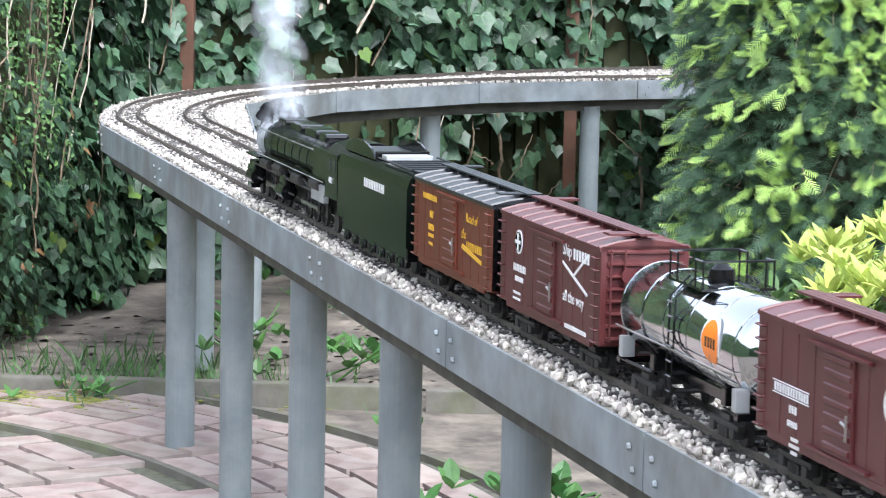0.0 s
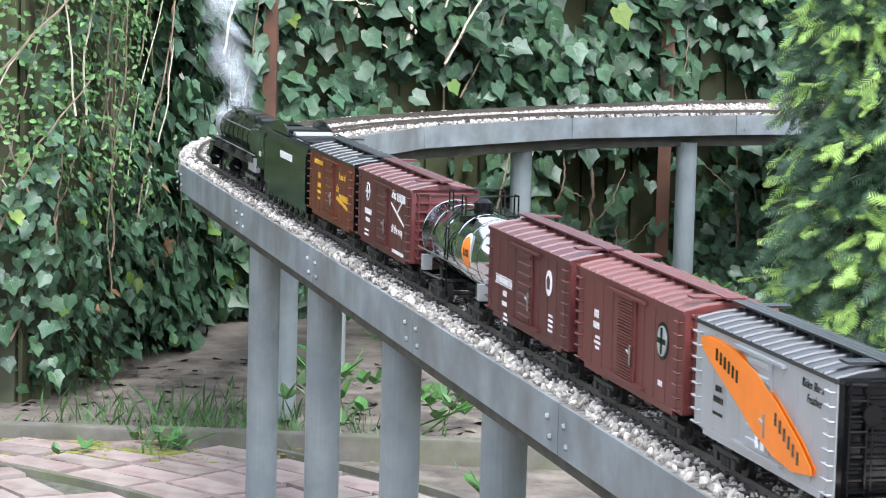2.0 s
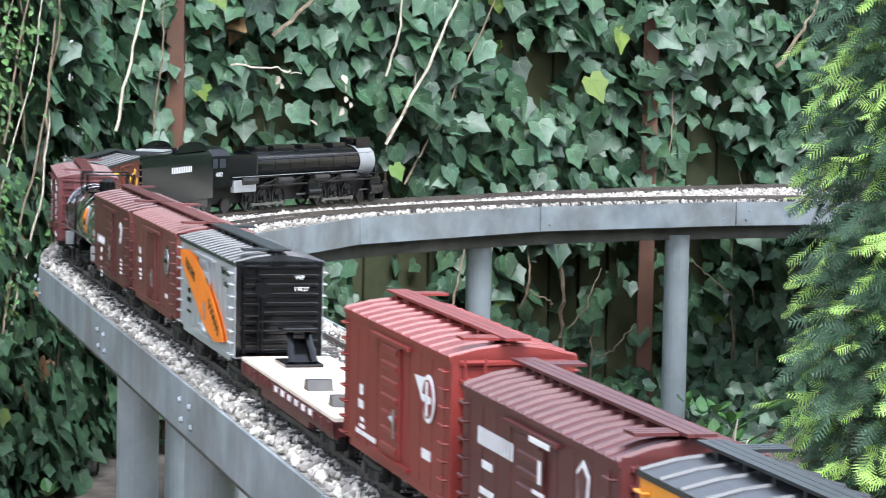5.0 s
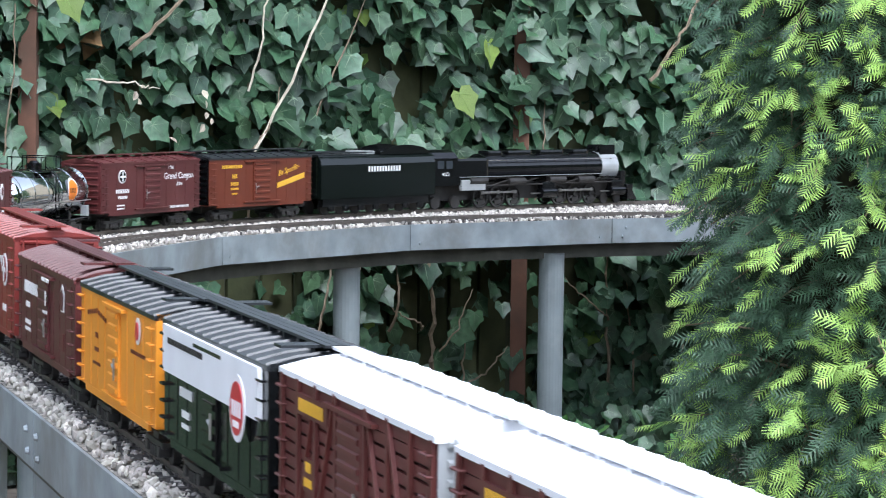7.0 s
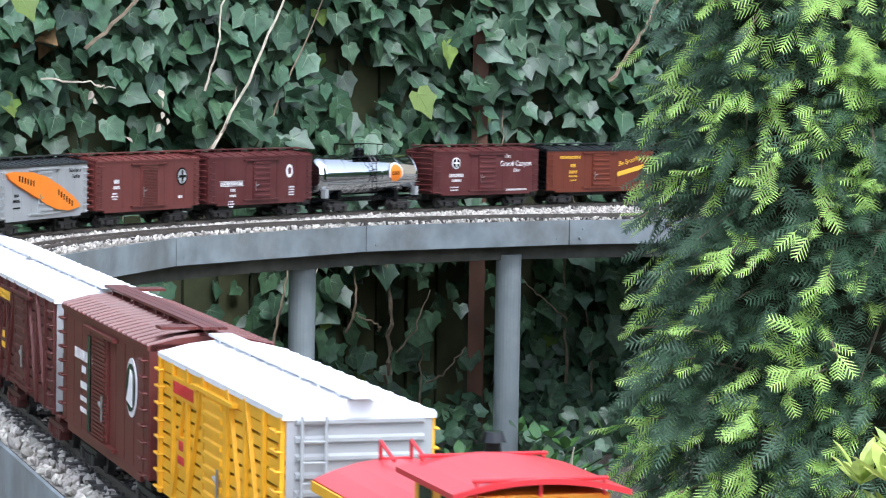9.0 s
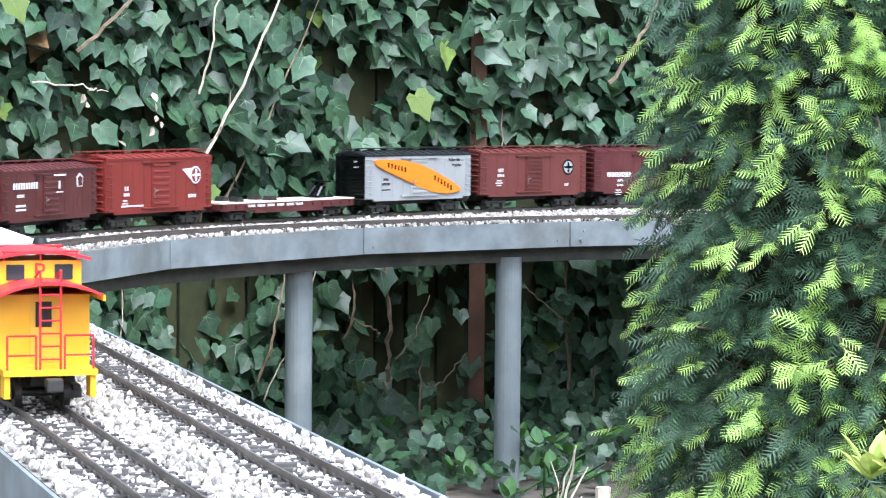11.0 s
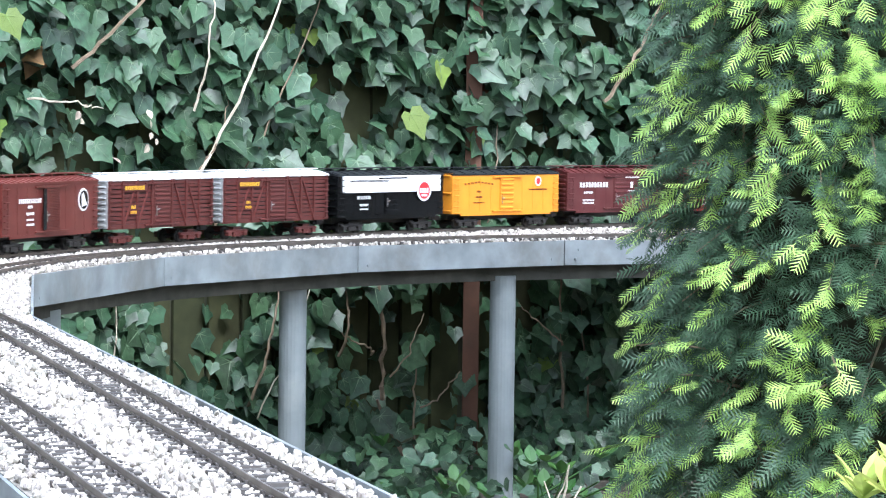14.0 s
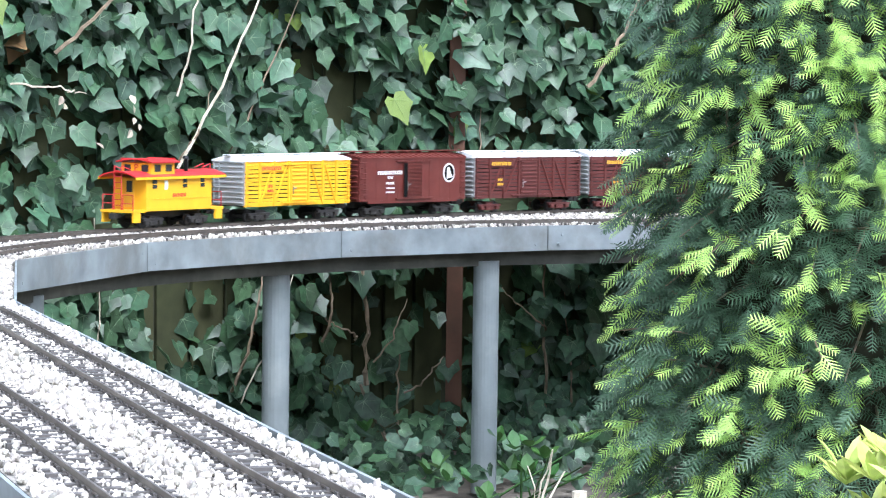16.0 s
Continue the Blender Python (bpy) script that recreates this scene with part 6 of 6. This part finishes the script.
# short boughs, each a drooping flat spray of side shoots; the outer shoots are this year's
for k in range(2300):
    a = r.uniform(math.pi * 0.95, math.pi * 2.05)
    z = GROUND + 0.02 + (1.55 - GROUND) * r.random()
    nx, ny = math.cos(a), math.sin(a)
    q = yew_radius(a, z) * r.uniform(0.78, 0.92)
    base = Vector((YC[0] + YA * q * nx, YC[1] + YB * q * ny, z))
    ahead = Vector((nx * 0.7 + r.gauss(0, 0.45), ny * 0.8 - 0.25 + r.gauss(0, 0.3), r.gauss(-0.15, 0.3))).normalized()
    across = ahead.cross(Vector((0, 0, 1))).normalized()
    face = (Vector((nx * 0.5, ny * 0.6 - 0.4, 0.75)) + across * r.gauss(0, 0.25)).normalized()
    ln = r.uniform(0.06, 0.13)
    sunny = 0.75 * noise.noise((base.x * 9 + 3, base.y * 9, base.z * 12)) + 0.6 * noise.noise((base.x * 24, base.y * 24, base.z * 30)) + 0.2 * min(max((base.x - YC[0] + YA * 0.9) / YA, 0), 1) + 0.1 * (base.z > 0.2) - 0.06
    fresh = sunny > 0.0
    tip_at = base
    for j in range(9):
        u = 0.2 + 0.8 * j / 8
        p = base + ahead * ln * u - Vector((0, 0, 0.35 * ln * u * u))
        s = (1, -1)[j % 2] * (1.05 - 0.85 * u)
        d = ahead * (0.45 + 0.55 * u) + across * s + Vector((0, 0, -0.35 * u + r.gauss(-0.1, 0.35))) + across * r.gauss(0, 0.3)
        if fresh and u > r.uniform(0.3, 0.9):
            tips.append(sprig_pose(p, d, face, r.uniform(0.034, 0.06), r))
        else:
            old.append(sprig_pose(p, d, face, r.uniform(0.04, 0.066), r))
        tip_at = p
    if k % 3 == 0:
        sweep(wood, [base - ahead * 0.05, (base + tip_at) / 2, tip_at], 0.003, 0.0012, 4)
for k in range(5500):
    a = r.uniform(math.pi * 0.95, math.pi * 2.05) if k < 4300 else r.uniform(0, math.pi)
    z = GROUND + 0.02 + (1.55 - GROUND) * r.random()
    q = yew_radius(a, z) * r.uniform(0.78, 1.0)
    nx, ny = math.cos(a), math.sin(a)
    d = (nx * 0.6 + r.gauss(0, 0.6), ny * 0.6 + r.gauss(0, 0.6), r.gauss(-0.6, 0.4))
    old.append(sprig_pose((YC[0] + YA * q * nx, YC[1] + YB * q * ny, z), d, (nx * 0.7, ny * 0.7, 0.8), r.uniform(0.04, 0.065), r))
tagged(part("bough_wood", wood, M_STEM, yew), kind="stuff")
tagged(scatter_mesh("needles", SPRIG, SPRIG_F, old, M_YEW, yew), kind="stuff")
tagged(scatter_mesh("fresh_growth", FROND, FROND_F, tips, M_YEW_TIP, yew), "bright yellow-green new shoots", kind="stuff")

# ---- yellow-green bush ----
LANCE = [(0, 0, 0), (0.13, 0.25, 0.03), (0.17, 0.55, 0.04), (0.1, 0.82, 0.02), (0, 1, -0.03), (-0.1, 0.82, 0.02), (-0.17, 0.55, 0.04), (-0.13, 0.25, 0.03), (0, 0.5, -0.01)]
LANCE_F = [(8, i, (i + 1) % 8) for i in range(8)]
r = random.Random(13)


def rosette(p, n, size, lean):
    out = []
    a0 = r.uniform(0, 6)
    for k in range(n):
        a = a0 + k * 2.4
        el = r.uniform(0.35, 1.15)
        tip = Vector((math.cos(a) * math.cos(el) + lean[0], math.sin(a) * math.cos(el) + lean[1], math.sin(el))).normalized()
        nrm = Vector((-math.cos(a) * math.sin(el), -math.sin(a) * math.sin(el), math.cos(el)))
        side = tip.cross(nrm).normalized()
        m = Matrix((side, tip, side.cross(tip))).transposed().to_4x4()
        s = size * r.uniform(0.75, 1.15)
        out.append([list(w) for w in Matrix.Translation(p) @ m @ Matrix.Diagonal((s, s, s, 1))])
    return out


bush = thing("shrub", "leafy shrub with yellow-green rosettes of lance-shaped leaves", "shrub")
bright, dark = [], []
for k in range(360):
    x, y = r.uniform(0.59, 1.75), r.uniform(3.25, 4.25)
    top = -0.23 + 0.16 * min(max((x - 0.5) / 0.45, 0), 1) + 0.07 * noise.noise((x * 4, y * 4, 2)) - 0.12 * max(0, x - 1.25)
    z = top - r.random() ** 2 * 0.2
    for w in rosette((x, y, z), 8, 0.068, (0, -0.15)):
        bright.append(w)
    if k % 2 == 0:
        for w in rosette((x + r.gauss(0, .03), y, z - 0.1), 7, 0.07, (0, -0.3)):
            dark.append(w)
    if k % 3 == 0:
        bx, by = x + r.gauss(0, 0.06), y + r.gauss(0, 0.06)
        bm = bmesh.new()
        sweep(bm, [(bx, by, GROUND - 0.03), ((x + bx) / 2 + r.gauss(0, .02), (y + by) / 2, (z + GROUND) / 2), (x, y, z)], 0.006, 0.0025, 5)
        part("branch", bm, M_STEM, bush)
# more of the darker green leaves, low in the shrub
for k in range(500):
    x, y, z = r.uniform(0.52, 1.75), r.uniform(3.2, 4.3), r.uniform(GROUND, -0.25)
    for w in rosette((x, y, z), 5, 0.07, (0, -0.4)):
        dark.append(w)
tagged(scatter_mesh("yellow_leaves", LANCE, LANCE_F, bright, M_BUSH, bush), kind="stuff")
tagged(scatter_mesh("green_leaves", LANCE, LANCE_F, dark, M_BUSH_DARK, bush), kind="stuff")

# ---- firs and fence beyond the yew ----
FIR, FIR_F = sprig_template(16, 0.8, 0.016, 0.2)
for cx, cy, zt, rad, lab in ((1.36, 4.75, 0.42, 0.24, "young blue-green fir with soft needles"), (1.78, 4.95, 1.5, 0.4, "dark drooping fir beside the fence")):
    fir = thing("fir_tree", lab, "tree", "firs behind the shrub")
    bm = bmesh.new()
    rod(bm, (cx, cy, GROUND - 0.03), (cx, cy, zt), 0.03, 0.006, 8)
    part("trunk", bm, M_STEM, fir)
    mats = []
    nb = 1100 if zt > 1 else 520
    for k in range(nb):
        z = GROUND + 0.1 + (zt - GROUND - 0.1) * r.random()
        a = r.uniform(0, 6.28)
        q = rad * (1.05 - 0.75 * (z - GROUND) / (zt - GROUND)) * r.uniform(0.35, 1)
        p = (cx + q * math.cos(a), cy + q * math.sin(a), z)
        mats.append(sprig_pose(p, (math.cos(a) + r.gauss(0, .3), math.sin(a) + r.gauss(0, .3), 0.35 + r.gauss(0, 0.3)), (0, 0, 1), r.uniform(0.1, 0.17), r))
    tagged(scatter_mesh("needles", FIR, FIR_F, mats, M_FIR, fir), kind="stuff")
fence = thing("board_fence", "pale wooden board fence at the garden's end", "fence")
for k in range(16):
    bm = bmesh.new()
    x = 1.45 + 0.115 * k
    box(bm, x, x + 0.108, 8.42 + 0.008 * (k % 2), 8.44 + 0.008 * (k % 2), GROUND - 0.03, 1.7, 0.003)
    part("board", bm, M_FENCE, fence)
for z in (-0.2, 1.2):
    bm = bmesh.new()
    box(bm, 1.45, 3.3, 8.45, 8.5, z, z + 0.07)
    part("fence_rail", bm, M_FENCE, fence)

# ---- bare dead shrub ----
dead = thing("dead_shrub", "bare bleached twigs of a dead little shrub", "shrub")
r = random.Random(31)


def branch(p, d, ln, rad, depth):
    q = Vector(p)
    pts = [tuple(q)]
    d = Vector(d).normalized()
    for k in range(4):
        d = (d + Vector((r.gauss(0, .18), r.gauss(0, .18), r.gauss(0.04, .1)))).normalized()
        q = q + d * ln / 4
        pts.append(tuple(q))
    bm = bmesh.new()
    sweep(bm, pts, rad, rad * 0.55, 5)
    part("twig", bm, M_STEM_PALE, dead)
    if depth:
        for k in range(3):
            s = pts[2 + k % 3]
            branch(s, d + Vector((r.gauss(0, .7), r.gauss(0, .5), r.gauss(0.1, .4))), ln * 0.6, rad * 0.6, depth - 1)


branch((0.1, 4.5, GROUND - 0.03), (-0.12, 0, 1), 0.23, 0.007, 2)
branch((0.14, 4.48, GROUND - 0.03), (-0.4, 0, 0.8), 0.24, 0.006, 2)
branch((0.1, 4.52, GROUND - 0.03), (0.3, 0, 0.8), 0.22, 0.005, 2)
bm = bmesh.new()
rod(bm, (0.235, 4.46, GROUND - 0.03), (0.232, 4.46, -0.27), 0.014, 0.012, 8)
part("cut_stump", bm, M_STEM_PALE, dead)

# ---- low plants ----
r = random.Random(17)


def herb(x, y, n, size, label, hgt=0.1):
    t = thing("low_plant", label, "plant", "low plants by the patio")
    mats = []
    for k in range(n):
        px, py = x + r.gauss(0, hgt), y + r.gauss(0, hgt)
        mats += rosette((px, py, GROUND + r.uniform(0.0, hgt * 0.6)), 4, size, (0, -0.2))
    bm = bmesh.new()
    for k in range(6):
        sweep(bm, [(x + r.gauss(0, .03), y + r.gauss(0, .03), GROUND - 0.02), (x + r.gauss(0, hgt * .8), y + r.gauss(0, hgt * .8), GROUND + hgt * 0.5)], 0.003, 0.002, 4)
    part("stalk", bm, M_HERB, t)
    tagged(scatter_mesh("leaves", [(1.7 * a, b, c) for a, b, c in LANCE], LANCE_F, mats, M_HERB, t), kind="stuff")


herb(0.05, 3.15, 14, 0.06, "broad-leaved bright green herb beside the brick path", 0.09)
herb(-0.26, 3.9, 5, 0.05, "little weed between the path bricks", 0.03)
herb(-0.47, 2.83, 5, 0.03, "small weed at a post's foot", 0.025)
herb(-1.02, 4.3, 9, 0.032, "green weeds at the foot of the ivy", 0.08)
herb(-0.5, 4.75, 22, 0.05, "dark green seedlings under the trestle", 0.14)
herb(-1.7, 4.45, 16, 0.028, "weeds at the foot of the ivy", 0.12)
herb(-2.3, 4.4, 12, 0.028, "weeds at the foot of the ivy", 0.12)
herb(0.0, 5.6, 18, 0.05, "dark green seedlings under the trestle", 0.22)
herb(0.2, 6.6, 18, 0.05, "dark green seedlings under the trestle", 0.2)
herb(-0.6, 6.0, 14, 0.05, "dark green seedlings under the trestle", 0.2)
herb(-0.8, 5.2, 14, 0.05, "dark green seedlings under the trestle", 0.16)
# grass
BL = [(-0.03, 0, 0), (0.03, 0, 0), (0.02, 0.12, 0.6), (0, 0.35, 1)]
mats = []
for k in range(1500):
    x, y = (r.gauss(0.32, 0.16), r.gauss(2.35, 0.25)) if k < 900 else (r.gauss(-0.95, 0.22), r.gauss(4.7, 0.18))
    s = r.uniform(0.03, 0.075)
    mats.append([list(w) for w in Matrix.Translation((x, y, GROUND - 0.03)) @ Euler((r.gauss(0, .3), r.gauss(0, .3), r.uniform(0, 6.3))).to_matrix().to_4x4() @ Matrix.Diagonal((s, s, s, 1))])
tagged(scatter_mesh("grass", BL, [(0, 1, 2), (0, 2, 3)], mats, M_GRASS), "tufts of grass beside the path", "grass", kind="stuff")
# fallen sticks on the soil
for a, b in (((-1.35, 4.45), (-0.95, 4.5)), ((-1.4, 4.38), (-1.02, 4.37)), ((-2.1, 4.3), (-1.7, 4.36)), ((-1.9, 4.5), (-1.55, 4.42))):
    twig([(*a, GROUND - 0.02), (*b, GROUND + 0.0)], 0.008, 0.005, M_STEM, "stick", "fallen dry stick on the soil", 0.003)

# ---- smoke ----
M_SMOKE = bpy.data.materials.new("steam_puff")
M_SMOKE.use_nodes = True
_t = M_SMOKE.node_tree
_b = _t.nodes["Principled BSDF"]
_b.inputs["Base Color"].default_value = (0.85, 0.9, 0.95, 1)
_b.inputs["Roughness"].default_value = 1.0
_tc = _t.nodes.new("ShaderNodeTexCoord")
_len = _t.nodes.new("ShaderNodeVectorMath")
_len.operation = "LENGTH"
_mp = _t.nodes.new("ShaderNodeMapping")
_mp.inputs["Scale"].default_value = (1 / 0.05, 1 / 0.05, 1 / 0.085)
_fall = _t.nodes.new("ShaderNodeMapRange")
_fall.inputs["From Min"].default_value, _fall.inputs["From Max"].default_value = 1.0, 0.1
_fall.inputs["To Min"].default_value, _fall.inputs["To Max"].default_value = 0.0, 1.0
_no = _t.nodes.new("ShaderNodeTexNoise")
_no.inputs["Scale"].default_value, _no.inputs["Detail"].default_value = 18.0, 4.0
_nr = _t.nodes.new("ShaderNodeMapRange")
_nr.inputs["From Min"].default_value, _nr.inputs["From Max"].default_value = 0.2, 0.75
_mu = _t.nodes.new("ShaderNodeMath")
_mu.operation = "MULTIPLY"
_mu2 = _t.nodes.new("ShaderNodeMath")
_mu2.operation = "MULTIPLY"
_mu2.inputs[1].default_value = 0.6
for a, b in ((_tc.outputs["Object"], _mp.inputs["Vector"]), (_mp.outputs[0], _len.inputs[0]), (_len.outputs["Value"], _fall.inputs["Value"]), (_tc.outputs["Object"], _no.inputs["Vector"]), (_no.outputs["Fac"], _nr.inputs["Value"]), (_fall.outputs[0], _mu.inputs[0]), (_nr.outputs[0], _mu.inputs[1]), (_mu.outputs[0], _mu2.inputs[0]), (_mu2.outputs[0], _b.inputs["Alpha"])):
    _t.links.new(a, b)
r = random.Random(2)
bm = bmesh.new()
for k in range(2):
    m = Matrix.Translation((r.gauss(0, 0.01), r.gauss(0, 0.01), r.gauss(0, 0.02))) @ Euler((r.uniform(0, 6), r.uniform(0, 6), r.uniform(0, 6))).to_matrix().to_4x4()
    bmesh.ops.create_circle(bm, cap_ends=True, segments=14, radius=0.06, matrix=m)
puff = part("steam_puff", bm, M_SMOKE)
tagged(puff, "thin white puff of steam above the locomotive's chimney", "steam", "steam puffs")
PUFFS = [(puff, -0.85)]
for t0 in (-0.6, -0.5, -0.38, -0.28, -0.2, -0.12, -0.05, 1.4, 1.55, 1.65, 1.75, 1.85, 1.95, 3.75, 4.0):
    PUFFS.append((copy_thing(puff, Matrix.Identity(4)), t0))


def smoke_motion():
    for i, (ob_, t0) in enumerate(PUFFS):
        rows = []
        for k in range(81):
            t = k * 0.2
            ride = stand(S0 + 1.5 + SPEED * min(t, t0), 0.3) @ Vector((0.267, 0, 0.1 if t <= t0 else 0.1))
            u = max(0.0, t - t0)
            p = ride + Vector((-0.16 * u - 0.03 * u * u, 0.12 * u, 0.44 * u))
            rows.append((t, Matrix.Translation(p) @ Euler((0, -0.35, i * 1.1 + 0.3 * u)).to_matrix().to_4x4()))
        walk(ob_, rows)


# ---- what moves ----
def motions():
    for ob_, off, half in OFFSETS:
        walk(ob_, [(t * 0.4, stand(S0 - off + run(t * 0.4), half)) for t in range(41)])
    for w, x, r, is_rod in WHEELS:
        rows = []
        for k in range(481):
            t = k / 30
            ang = run(t) / 0.0272
            if is_rod:
                rows.append((t, pose(x + 0.012 * math.cos(ang), 0, r - 0.012 * math.sin(ang))))
            else:
                rows.append((t, Matrix.Translation((x, 0, r)) @ Matrix.Rotation(ang, 4, "Y")))
        walk(w, rows)
    smoke_motion()


motions()
